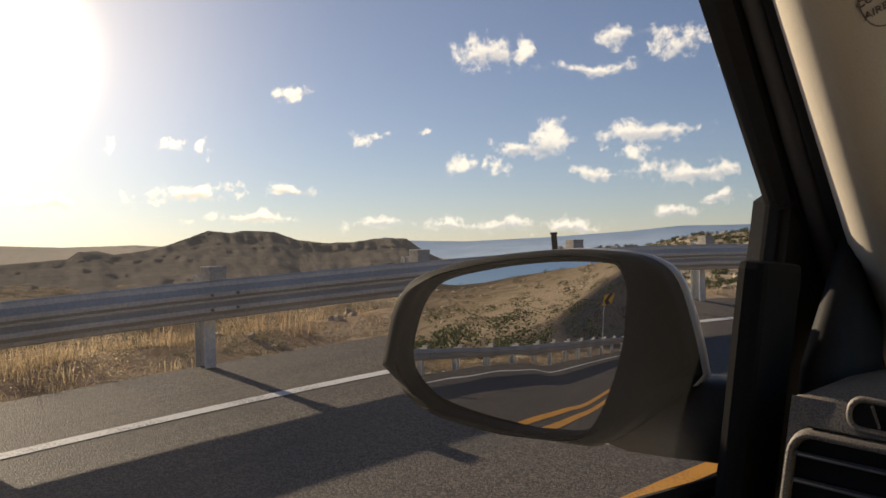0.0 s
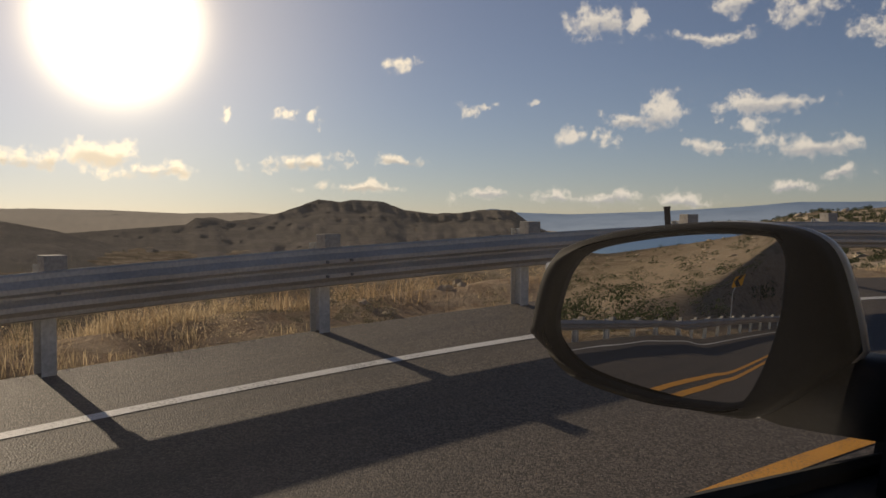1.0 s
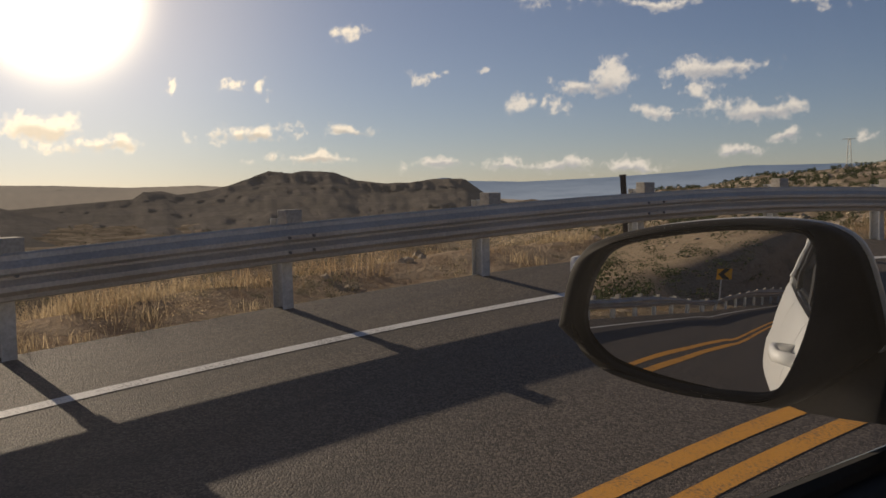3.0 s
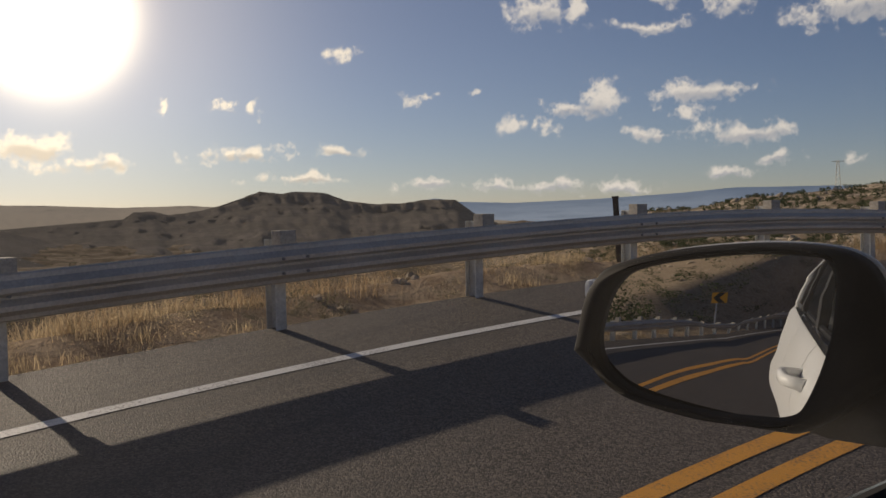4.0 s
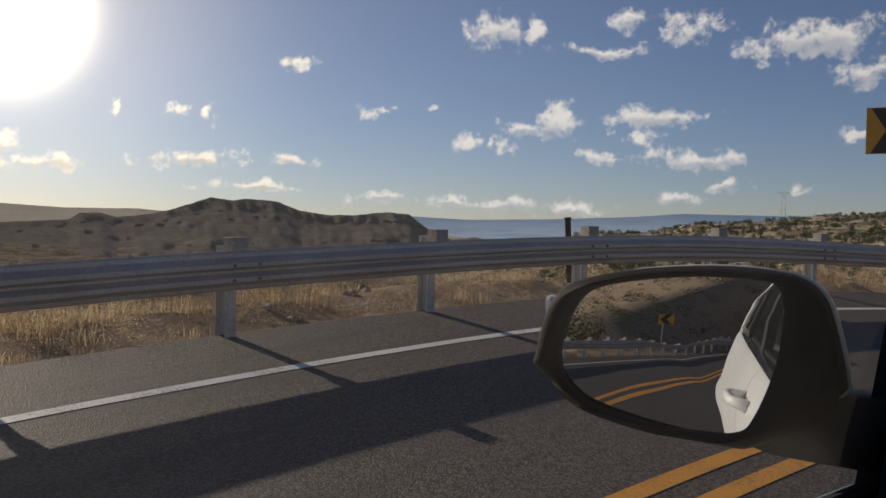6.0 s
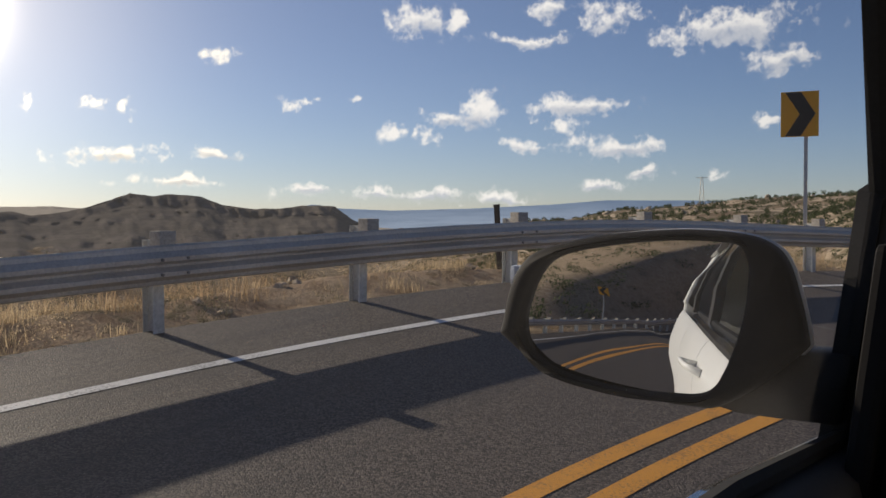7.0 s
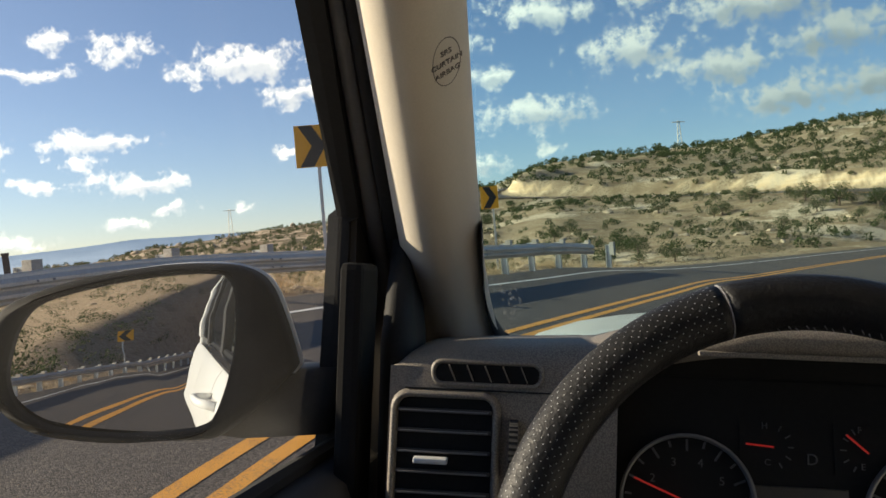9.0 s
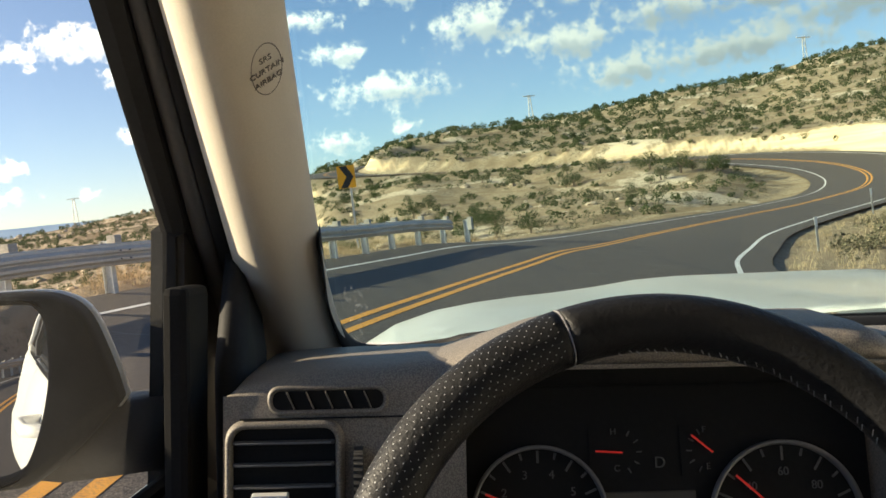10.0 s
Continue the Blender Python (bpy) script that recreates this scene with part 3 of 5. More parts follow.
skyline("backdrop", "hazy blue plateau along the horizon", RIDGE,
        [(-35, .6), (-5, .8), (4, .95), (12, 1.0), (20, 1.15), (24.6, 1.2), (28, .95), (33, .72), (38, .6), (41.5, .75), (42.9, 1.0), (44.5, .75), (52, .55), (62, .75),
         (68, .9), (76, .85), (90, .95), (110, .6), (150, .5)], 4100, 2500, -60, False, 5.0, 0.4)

# ---- guard rail ----
RAIL_OFF, RAIL_TOP, PITCH = -3.75, 0.73, 1.905
W_BEAM = [(0.0, 0.0), (0.018, -0.012), (0.022, -0.045), (0.075, -0.085), (0.075, -0.118), (0.018, -0.150), (0.018, -0.168), (0.075, -0.200), (0.075, -0.233), (0.022, -0.273),
          (0.018, -0.300), (0.0, -0.312)]
guardrail = tagged(new("guardrail"), "long galvanised steel W-beam guardrail on steel posts", "guardrail")
posts_at = [k * PITCH + 0.45 for k in range(-44, 16)]


def rail_post():
    bm = bmesh.new()
    for lo, hi in (((-.075, -.05, -.6), (-.068, .05, .74)), ((.068, -.05, -.6), (.075, .05, .74)), ((-.07, -.004, -.6), (.07, .004, .74))):
        box(bm, lo, hi)
    return bm


post_mesh = block_mesh = bolt_mesh = splice_mesh = None
for k, s in enumerate(posts_at):
    p = on_road(s, RAIL_OFF - 0.24)
    q = on_road(s + .3, RAIL_OFF - 0.24)
    turn = math.degrees(math.atan2(-(q - p).x, (q - p).y))
    lean = random.uniform(-1.2, 1.2)
    m = pose(p.x, p.y, p.z, 0, lean, turn + random.uniform(-2, 2))
    for name, mat in (("post", POST_STEEL), ("blockout", BLOCK), ("bolt", BOLT)):
        if k == 0:
            if name == "post":
                ob = part("post", rail_post(), mat, guardrail)
                post_mesh = ob.data
            elif name == "blockout":
                ob = part("blockout", boxed((.078, -.075, .40), (.215, .075, .81), .006), mat, guardrail)
                block_mesh = ob.data
            else:
                bm = rod(bmesh.new(), (.215, 0, .57), (.262, 0, .57), .016, sides=8)
                rod(bm, (.225, 0, .555), (.23, 0, .555), .03, sides=10)
                ob = part("bolt", bm, mat, guardrail)
                bolt_mesh = ob.data
        else:
            ob = new(name, {"post": post_mesh, "blockout": block_mesh, "bolt": bolt_mesh}[name])
            ob.parent = guardrail
        ob.matrix_local = m
for k in range(0, len(posts_at) - 2, 2):
    s0, s1 = posts_at[k] - .16, posts_at[k + 2] + .16
    bm = bmesh.new()
    rings = []
    for i in range(5):
        s = s0 + (s1 - s0) * i / 4
        sag = 0.006 * math.sin(k * 1.7 + i * .9)
        outer = [on_road(s, RAIL_OFF + a - 0.01 + (.003 if k % 4 else 0), RAIL_TOP + sag + b) for a, b in W_BEAM]
        inner = [on_road(s, RAIL_OFF + a - 0.014 + (.003 if k % 4 else 0), RAIL_TOP + sag + b) for a, b in reversed(W_BEAM)]
        rings.append(outer + inner)
    loft(bm, rings, True, True)
    part("rail_beam", bm, GALVANISED, guardrail)
    for a in (-.10, .10):
        for h in (-.10, -.215):
            ob = part("splice_bolt", rod(bmesh.new(), (0, 0, -.02), (0, 0, .035), .013, sides=8), BOLT, guardrail) if splice_mesh is None else new("splice_bolt", splice_mesh)
            splice_mesh = ob.data
            ob.parent = guardrail
            p = on_road(s1 - .16 + a, RAIL_OFF + .05, RAIL_TOP + h)
            ob.matrix_local = Matrix.Translation(p) @ (on_road(s1, 1) - on_road(s1, 0)).to_track_quat("Z", "Y").to_matrix().to_4x4()


# ---- signs and marker posts ----
def chevron_sign(p, yaw, label):
    thing = tagged(new("chevron_sign"), label, "road sign", "chevron signs along the bend")
    bm = boxed((-.03, -.022, -.4), (.03, .022, 2.98), .004)
    part("post", bm, SIGN_BACK, thing, "bare metal square post")
    for side, turn in ((-1, 0), (1, 97)):
        m = pose(0, 0, 2.60, 0, 0, turn) @ Matrix.Translation((-.10 if side < 0 else .37, -.045, 0))
        plate = part("plate", boxed((-.30, -.003, -.38), (.30, .003, .38), .002, m), SIGN_YELLOW, thing, "amber reflective plate")
        bm = bmesh.new()
        for flip in (1, -1):
            pts = [(-.23, .37 * flip), (.02, .37 * flip), (.25, 0), (.0, 0)]
            vs = [bm.verts.new(m @ Vector((x, -.0065, z))) for x, z in pts]
            bm.faces.new(vs if flip < 0 else list(reversed(vs)))
        part("chevron", bm, SIGN_BLACK, plate, "black chevron arrow")
        bm = bmesh.new()
        for z in (-.27, .27):
            box(bm, (-.02, .003, z - .025), (.12, .04, z + .025), .004, m)
        part("bracket", bm, BOLT, plate)
    thing.matrix_basis = pose(p.x, p.y, p.z, 0, 0, yaw)
    return thing


SIGN = "amber chevron sign on a metal post"
chevron_sign(on_road(14.9, -4.8, -.1), 10, SIGN + " behind the guardrail")
chevron_sign(on_road(29.0, -8.0, -.5), -4, SIGN + " near the guardrail's end")
chevron_sign(on_road(-30, -4.6, -.1), 176, SIGN + " behind the car")


def marker(p, white, label):
    thing = tagged(new("marker_post"), label, "marker post", "roadside marker posts")
    if white:
        part("stake", boxed((-.035, -.012, -.3), (.035, .012, 1.15), .004), SIGN_BACK, thing)
        part("reflector", boxed((-.045, -.018, .85), (.045, -.013, 1.15), .002), STAKE_WHITE, thing, "white reflector strip")
    else:
        part("stake", boxed((-.035, -.02, -.4), (.035, .02, .95), .004), DARK_POST, thing)
        part("cap", boxed((-.04, -.025, .95), (.04, .025, .98), .004), DARK_POST, thing)
    thing.matrix_basis = pose(p.x, p.y, p.z, 2, -2, 0)
    return thing


marker(on_road(9.0, -5.3, -.25), False, "thin dark steel marker post beyond the guardrail")
marker(on_road(31, 6.4, -.15), True, "white reflector stake on the inner verge")
marker(on_road(49, 6.2, -.1), True, "white reflector stake farther along the bend")

# ---- the car: materials ----
BLACK_PLASTIC = plain("black_grained_plastic", (0.052, 0.049, 0.046), 0.6, 0.0, 420.0, 0.15, 0.0006, 0.35, 6.0, Specular_IOR_Level=0.4)


def dash_nodes(n):
    p = n.node("TexCoord", 3)
    cell = n.node("TexVoronoi", 0, Vector=p, Scale=760.0)
    s = n.noise(p, 6.0, 4.0)
    c = n.mix(n.ramp(s, 0.3, 0.7), (0.235, 0.205, 0.172), (0.28, 0.245, 0.208))
    c = n.mix(n.ramp(cell, 0.3, 0.7), c, (0.15, 0.132, 0.112))
    finish(n, c, 0.55, 0.0, cell, 0.3, 0.0006)


DASH_PLASTIC = surface("dark_dash_plastic", dash_nodes)
RUBBER = plain("black_rubber", (0.028, 0.028, 0.0285), 0.7, 0.0, 200.0, 0.15, 0.0005, 0.2, 6.0, Specular_IOR_Level=0.22)
TRIM_BEIGE = plain("beige_pillar_trim", (0.66, 0.60, 0.50), 0.75, 0.0, 600.0, 0.06, 0.0005, 0.3, 5.0)
GREY_STRIP = plain("grey_satin_strip", (0.16, 0.16, 0.165), 0.42, 0.1, 200.0, 0.08, 0.0003, 0.1, 6.0)
LEATHER = plain("black_leather", (0.013, 0.013, 0.014), 0.50, 0.0, 260.0, 0.25, 0.0012, 0.75, 40.0, Specular_IOR_Level=0.28)
WHITE_PAINT = plain("white_car_paint", (0.82, 0.82, 0.80), 0.38, 0.0, 30.0, 0.02, 0.0002, 0.01, 2.0, Coat_Weight=0.25)
CHROME = plain("chrome", (0.85, 0.85, 0.86), 0.14, 1.0, 80.0, 0.03, 0.0002, 0.03)
SATIN = plain("satin_aluminium", (0.82, 0.82, 0.80), 0.4, 0.35, 80.0, 0.04, 0.0002, 0.05)
# Lining for headliner and seat, kept pale to bounce light into the cabin.
LINING = plain("pale_bounce_lining", (0.72, 0.68, 0.62), 0.9, 0.0, 300.0, 0.08, 0.001, 0.3)
DIAL_BLACK = plain("dial_black", (0.018, 0.018, 0.018), 0.85, 0.0, 200.0, 0.1, 0.0002, 0.05, Specular_IOR_Level=0.08)
DIAL_WHITE = plain("dial_marking", (0.08, 0.084, 0.088), 0.5, 0.0, 200.0, 0.05, 0.0002, 0.05)
NEEDLE = surface("red_needle", lambda n: finish(n, (0.55, 0.02, 0.02), 0.4, Emission_Color=(0.9, 0.05, 0.04), Emission_Strength=0.05))
THREAD = plain("grey_thread", (0.26, 0.26, 0.27), 0.7, 0.0, 300.0, 0.1, 0.0003, 0.1)
BEZEL = plain("matt_black_moulding", (0.017, 0.0162, 0.0158), 0.7, 0.0, 420.0, 0.15, 0.0005, 0.3, 6.0, Specular_IOR_Level=0.1)
PINHOLE = plain("pinhole_backing", (0.36, 0.37, 0.39), 0.6, 0.0, 300.0, 0.1)


def mirror_nodes(n):
    p = n.node("TexCoord", 3)
    film = n.noise(p, 9.0, 5.0)
    finish(n, (0.66, 0.68, 0.70), n.ramp(film, 0.55, 0.8, 0.0, 0.03), 1.0)


MIRROR_GLASS = surface("mirror_glass", mirror_nodes)


def window_nodes(n):
    clear = n.node("BsdfTransparent", Color=(0.77, 0.955, 0.93, 1))
    shine = n.node("BsdfGlossy", Color=(1, 1, 1, 1), Roughness=0.0)
    mixed = n.node("MixShader", i0=0.035, i1=clear, i2=shine)
    out = n.t.nodes.new("ShaderNodeOutputMaterial")
    n.put(mixed, out.inputs[0])


TINTED_SCREEN = surface("tinted_screen", window_nodes)


# A small translucent share in the pane imitates veiling glare from the sun.
def glare_veil_nodes(n):
    p = n.node("TexCoord", 3)
    veil_noise = n.noise(n.vec("MULTIPLY", p, (1, 3, 9)), 2.0, 5.0, 0.6)
    clear = n.node("BsdfTransparent", Color=(0.95, 0.96, 0.96, 1))
    veil = n.node("BsdfTranslucent", Color=(1.0, 0.97, 0.95, 1))
    shine = n.node("BsdfGlossy", Color=(1, 1, 1, 1), Roughness=0.0)
    film = n.node("MixShader", i0=n.ramp(veil_noise, 0.25, 0.8, 0.0048, 0.0074), i1=clear, i2=veil)
    out = n.t.nodes.new("ShaderNodeOutputMaterial")
    n.put(n.node("MixShader", i0=0.006, i1=film, i2=shine), out.inputs[0])


def splatter_nodes(n):
    worn = n.noise(n.node("TexCoord", 3), 300.0, 4.0)
    clear = n.node("BsdfTransparent", Color=(1, 1, 1, 1))
    pale = n.node("BsdfTranslucent", Color=(0.7, 0.7, 0.66, 1))
    out = n.t.nodes.new("ShaderNodeOutputMaterial")
    n.put(n.node("MixShader", i0=n.ramp(worn, 0.3, 0.7, 0.02, 0.10), i1=clear, i2=pale), out.inputs[0])


VEILED_GLASS = surface("veiled_window_glass", glare_veil_nodes)

# the car leans with the road's cross fall
CAR = pose(0, 0, 1.6, 0, 6.3, 0)
car = tagged(new("car"), "white sport utility car with black interior, driving on the road", "car")
car.matrix_basis = CAR
TO_CAR = CAR.inverted()


def pillar(f, x, fwd=0.0):
    """A point of the slanting windscreen pillar, f from 0 (dash) to 1 (roof)."""
    return Vector((x + .030 * f * min(1, max(0, (-.19 - x) / .07)), 1.164 - 0.509 * f + fwd, 0.03 + 0.37 * f))


def bar(name, x0, x1, depth, material, label="", parent=None, f0=-.25, f1=1.25, belly=0.5, fwd=0.0, bend_x=0.0, lift=0.0):
    """A rounded strip that runs up the pillar."""
    bm = bmesh.new()
    rings = []
    for i in range(15):
        f = f0 + (f1 - f0) * i / 14
        bx = bend_x * (1 - f) ** 5 if f < 1 else 0
        ring = []
        for k in range(11):
            t = k / 10
            bulge = math.sin(math.pi * t) ** belly
            p = pillar(f, x0 + (x1 - x0) * t + bx * t, fwd)
            ring.append(p + Vector((0, -.588, -.809)) * (depth * bulge + lift * (1 - t)))
        ring.append(pillar(f, x1 + bx, fwd + .004))
        ring.append(pillar(f, x0, fwd + .004))
        rings.append(ring)
    loft(bm, rings, True, True)
    return part(name, bm, material, parent or car, label, True)


# windscreen pillar, frame and seals
trim = bar("pillar_trim", -.195, -.107, .036, TRIM_BEIGE, "beige plastic windscreen pillar trim", belly=.95, bend_x=.02, lift=.018)
bar("inner_seal", -.219, -.1955, .005, RUBBER, "black rubber door seal", fwd=.001)
bar("frame_strip", -.243, -.2195, .005, GREY_STRIP, "grey satin door frame strip", fwd=.004)
bar("outer_seal", -.258, -.2435, .004, RUBBER, "black rubber glass channel", fwd=.006)
bm = bmesh.new()
loft(bm, [[pillar(f, -.262, .012), pillar(f, -.262, .022), pillar(f, -.13, .022), pillar(f, -.13, .012)]
          for f in (-.1, .2, .4, .6, .8, 1.0, 1.22)], True, True)
part("door_frame", bm, BLACK_PLASTIC, car, "black window frame of the driver's door")
bm = bmesh.new()
sweep(bm, [(-.258, .885, -.10), (-.258, .905, -.05), (-.258, .924, .07), (-.258, .936, .155), (-.258, .938, .186)] + [tuple(pillar(f, -.261, -.004)) for f in (.44, .7, 1.0, 1.22)], [(-.006, -.012), (.006, -.012), (.008, 0), (.006, .012), (-.006, .012), (-.008, 0)], up=(1, 0, 0))
part("glass_channel", bm, RUBBER, car)
# airbag mark on the trim
face = Vector((0, -.588, -.809))
ring_m = Matrix.Translation(pillar(.835, -.1235) + face * .0262) @ (Matrix(((1, 0, 0), (0, -.809, -.588), (0, .588, -.809))).to_4x4()) @ Matrix.Rotation(radians(43), 4, "Y")
bm = bmesh.new()
outer = [ring_m @ Vector((.0150 * math.cos(a), .0265 * math.sin(a), .0)) for a in np.linspace(0, 2 * math.pi, 33)[:-1]]
inner = [ring_m @ Vector((.0140 * math.cos(a), .0254 * math.sin(a), .0)) for a in np.linspace(0, 2 * math.pi, 33)[:-1]]
loft(bm, [outer, inner])
part("badge_ring", bm, DASH_PLASTIC, trim, "pressed oval mark")
bm = bmesh.new()
for k, word in enumerate(("SRS", "CURTAIN", "AIRBAG")):
    text_mesh(bm, word, .0076, ring_m @ Matrix.Translation((0, .011 - .0110 * k, .0003)))
part("badge_lettering", bm, DASH_PLASTIC, trim, "pressed lettering SRS CURTAIN AIRBAG")

# sail panel, door panel and sill
bm = bmesh.new()
loft(bm, [[(-.262, .90, -.10), (-.262, .912, -.03), (-.262, .944, .195), (-.262, 1.14, .055), (-.262, 1.14, -.10)],
          [(-.236, .90, -.10), (-.236, .912, -.03), (-.240, .944, .190), (-.230, 1.14, .055), (-.230, 1.14, -.10)]], True, True)
part("sail_panel", bm, BLACK_PLASTIC, car, "black plastic mirror sail panel")


def sill(y):
    """Height of the window sill, which drops towards the windscreen."""
    return -.012 - .10 * max(0.0, y - .50)


bm = bmesh.new()
loft(bm, [[(-.205, y, -.40), (-.205, y, sill(y) - .030), (-.210, y, sill(y) - .016), (-.224, y, sill(y) - .007), (-.244, y, sill(y) - .004), (-.244, y, -.40)] for y in (-1.2, -.4, .2, .5, .7, .80, .95)], True, True)
part("door_panel", bm, BLACK_PLASTIC, car, "black inner door panel", True)
bm = bmesh.new()
sweep(bm, [(-.250, y, sill(y)) for y in (-1.1, 0, .4, .55, .7, .92)], [(-.007, -.008), (.007, -.008), (.007, .004), (.002, .009), (-.007, .006)])
part("window_seal", bm, RUBBER, car)
bm = bmesh.new()
sweep(bm, [(-.266, y, sill(y) - .008) for y in (-1.1, 0, .4, .55, .7, .92)], [(-.010, -.010), (.008, -.010), (.006, .006), (-.007, .003)])
part("window_moulding", bm, CHROME, car, "bright moulding along the window sill")

bm = bmesh.new()
box(bm, (-.224, .0, -.36), (-.202, .07, .0), .007)
for q in bm.verts:
    up = q.co.z + .36
    q.co.y += .765 + .022 * up / .36 + (.05 * up if q.co.y > .035 else 0)
    q.co.z += .145 - .06 * (q.co.y - .80) * (up > .18)
part("corner_cover", bm, BEZEL, car, "black corner cover of the door")
bm = bmesh.new()
loft(bm, [[(-.199, .875, z), (-.190, .862, z), (-.176, .866, z), (-.168, .88, z), (-.168, 1.0, z), (-.199, 1.0, z)] for z in (-.40, -.1, .06)]
     + [[(x, y + .085, .165) for x, y in ((-.205, .89), (-.198, .88), (-.190, .88), (-.186, .89), (-.186, .95), (-.205, .95))]], True, True)
part("door_seal", bm, RUBBER, car, "soft black rubber door seal", True)
# rounded lower corner of the windscreen, black border
bm = bmesh.new()
high = curve_points([(-.105, .955, .197), (-.105, 1.033, .140), (-.1045, 1.068, .114), (-.101, 1.103, .089), (-.092, 1.145, .059), (-.073, 1.174, .037), (-.029, 1.178, .034), (.031, 1.170, .041),
                     (.113, 1.147, .055), (.5, 1.12, .068), (1.2, 1.11, .068)], 6)
loft(bm, [[p + Vector(d) for d in ((0, 0, 0), (.0, -.004, -.003), (0, -.020, -.022), (0, .02, -.022))] for p in high], True, True)
part("windscreen_border", bm, RUBBER, car, "black rounded border of the windscreen", True)

# door mirror
MIRROR_AT = Matrix(((.985, -.171, -.010, -.478), (.171, .983, .059, .816), (.0, -.060, .998, 1.689), (0, 0, 0, 1)))
PANE_TURN = Matrix.Translation((.04, .006, 0)) @ Matrix.Rotation(radians(1.6), 4, "X") @ Matrix.Rotation(radians(0.3), 4, "Z") @ Matrix.Translation((-.04, -.006, 0))
M_LOCAL = TO_CAR @ MIRROR_AT
# in the mirror's own frame: x across to the car, y forward, z up
side_mirror = tagged(part("side_mirror", boxed((-.02, .03, -.02), (.09, .06, .03), .008, M_LOCAL), BLACK_PLASTIC, car, "driver's door mirror in white and black"))
LIP = [(-.1045, -.022), (-.102, -.010), (-.094, .028), (-.082, .052), (-.060, .069), (0, .084), (.08, .091), (.138, .088), (.168, .079), (.185, .062), (.196, .030), (.205, -.012), (.202, -.026),
       (.165, -.060), (.128, -.083), (.105, -.0855), (.06, -.082), (-.01, -.075), (-.050, -.062), (-.088, -.036), (-.101, -.027)]
EYE = [(-.075, -.010), (-.071, .012), (-.058, .043), (-.034, .063), (.025, .0745), (.084, .079), (.134, .0765), (.146, .070), (.1515, .056), (.1515, .040), (.148, .006), (.137, -.032), (.122, -.063),
       (.106, -.074), (.080, -.076), (.028, -.074), (-.032, -.062), (-.060, -.046), (-.071, -.030)]


def loop(ctrl, y, grow=0.0, mid=(.05, 0)):
    pts = curve_points([(a + (a - mid[0]) * grow, y, b + (b - mid[1]) * grow) for a, b in ctrl], 5, True)
    return [M_LOCAL @ p for p in pts]


def loops(bm, rows, cap=False):
    return loft(bm, rows, True, cap)


bm = bmesh.new()
loops(bm, [loop(EYE, .018, .0), loop(EYE, -.004, .015), loop(EYE, -.009, .06), loop(LIP, -.006, -.045), loop(LIP, .004, -.008), loop(LIP, .014, .002), loop(LIP, .048, .010)])
part("bezel", bm, BEZEL, side_mirror, "black mirror bezel", True)
bm = bmesh.new()
loops(bm, [loop(LIP, .040, .004), loop(LIP, .041, .026), loop(LIP, .058, .026), loop(LIP, .088, -.08), loop(LIP, .11, -.35), loop(LIP, .118, -.7), loop(LIP, .119, -.98)])
part("shell", bm, WHITE_PAINT, side_mirror, "white painted mirror shell", True)
bm = bmesh.new()
rings = [[M_LOCAL @ PANE_TURN @ M_LOCAL.inverted() @ p for p in loop(EYE, .008 - .0019 * (1 - k * k), k - 1.0 + .02)] for k in np.linspace(1.0, .02, 28)]
loops(bm, rings, False)
bm.faces.new([bm.verts.new(p) for p in rings[-1]])
bmesh.ops.remove_doubles(bm, verts=bm.verts, dist=.0002)
bmesh.ops.recalc_face_normals(bm, faces=bm.faces)
part("mirror_pane", bm, MIRROR_GLASS, side_mirror, "silvered mirror glass", True)
bm = bmesh.new()
a_pts = [M_LOCAL @ Vector(p) for p in ((.07, .080, -.072), (.11, .078, -.064), (.155, .075, -.058), (.19, .075, -.060), (.245, .075, -.062))]
loft(bm, [[p + Vector(q) * (.25 + .75 * min(1, i / 2)) for q in ((0, -.05, -.03), (0, -.055, .012), (0, -.03, .034), (0, .03, .034), (0, .05, .0), (0, .03, -.03))] for i, p in enumerate(a_pts)], True, True)
part("arm", bm, BLACK_PLASTIC, side_mirror, "black mirror foot", True)
part("turn_lamp", boxed((-.1075, .036, .030), (-.094, .058, .052), .006, M_LOCAL), WHITE_PAINT, side_mirror, "pale side repeater")

# dash
bm = bmesh.new()


def dash_ring(x, hump=0.0):
    z = [(0.60, -.50), (.745, -.30), (.764, -.03), (.775, .055), (.780, .063 + hump * .4), (.789, .0695 + hump * .8), (.803, .0725 + hump), (.86, .072 + hump), (.95, .064 + hump * .8), (1.06, .050 + hump * .4),
         (1.18, .027), (1.21, -.05), (1.21, -.50)]
    return [(x, a, b) for a, b in z]


loft(bm, [dash_ring(x, h) for x, h in ((-.172, -.034), (-.170, -.024), (-.166, -.017), (-.158, -.012), (-.14, -.007), (-.11, -.002), (-.07, .001), (-.03, .003), (.0, .005), (.03, .006))], True, True)
dash = part("dashboard", bm, DASH_PLASTIC, car, "dark grained plastic dashboard", True)
dash.data.set_sharp_from_angle(angle=radians(40))
bm = bmesh.new()
loft(bm, [dash_ring(x, h) for x, h in ((.40, .02), (.6, .02), (.9, .01), (1.25, 0))], True, True)
part("passenger_dash", bm, DASH_PLASTIC, dash)
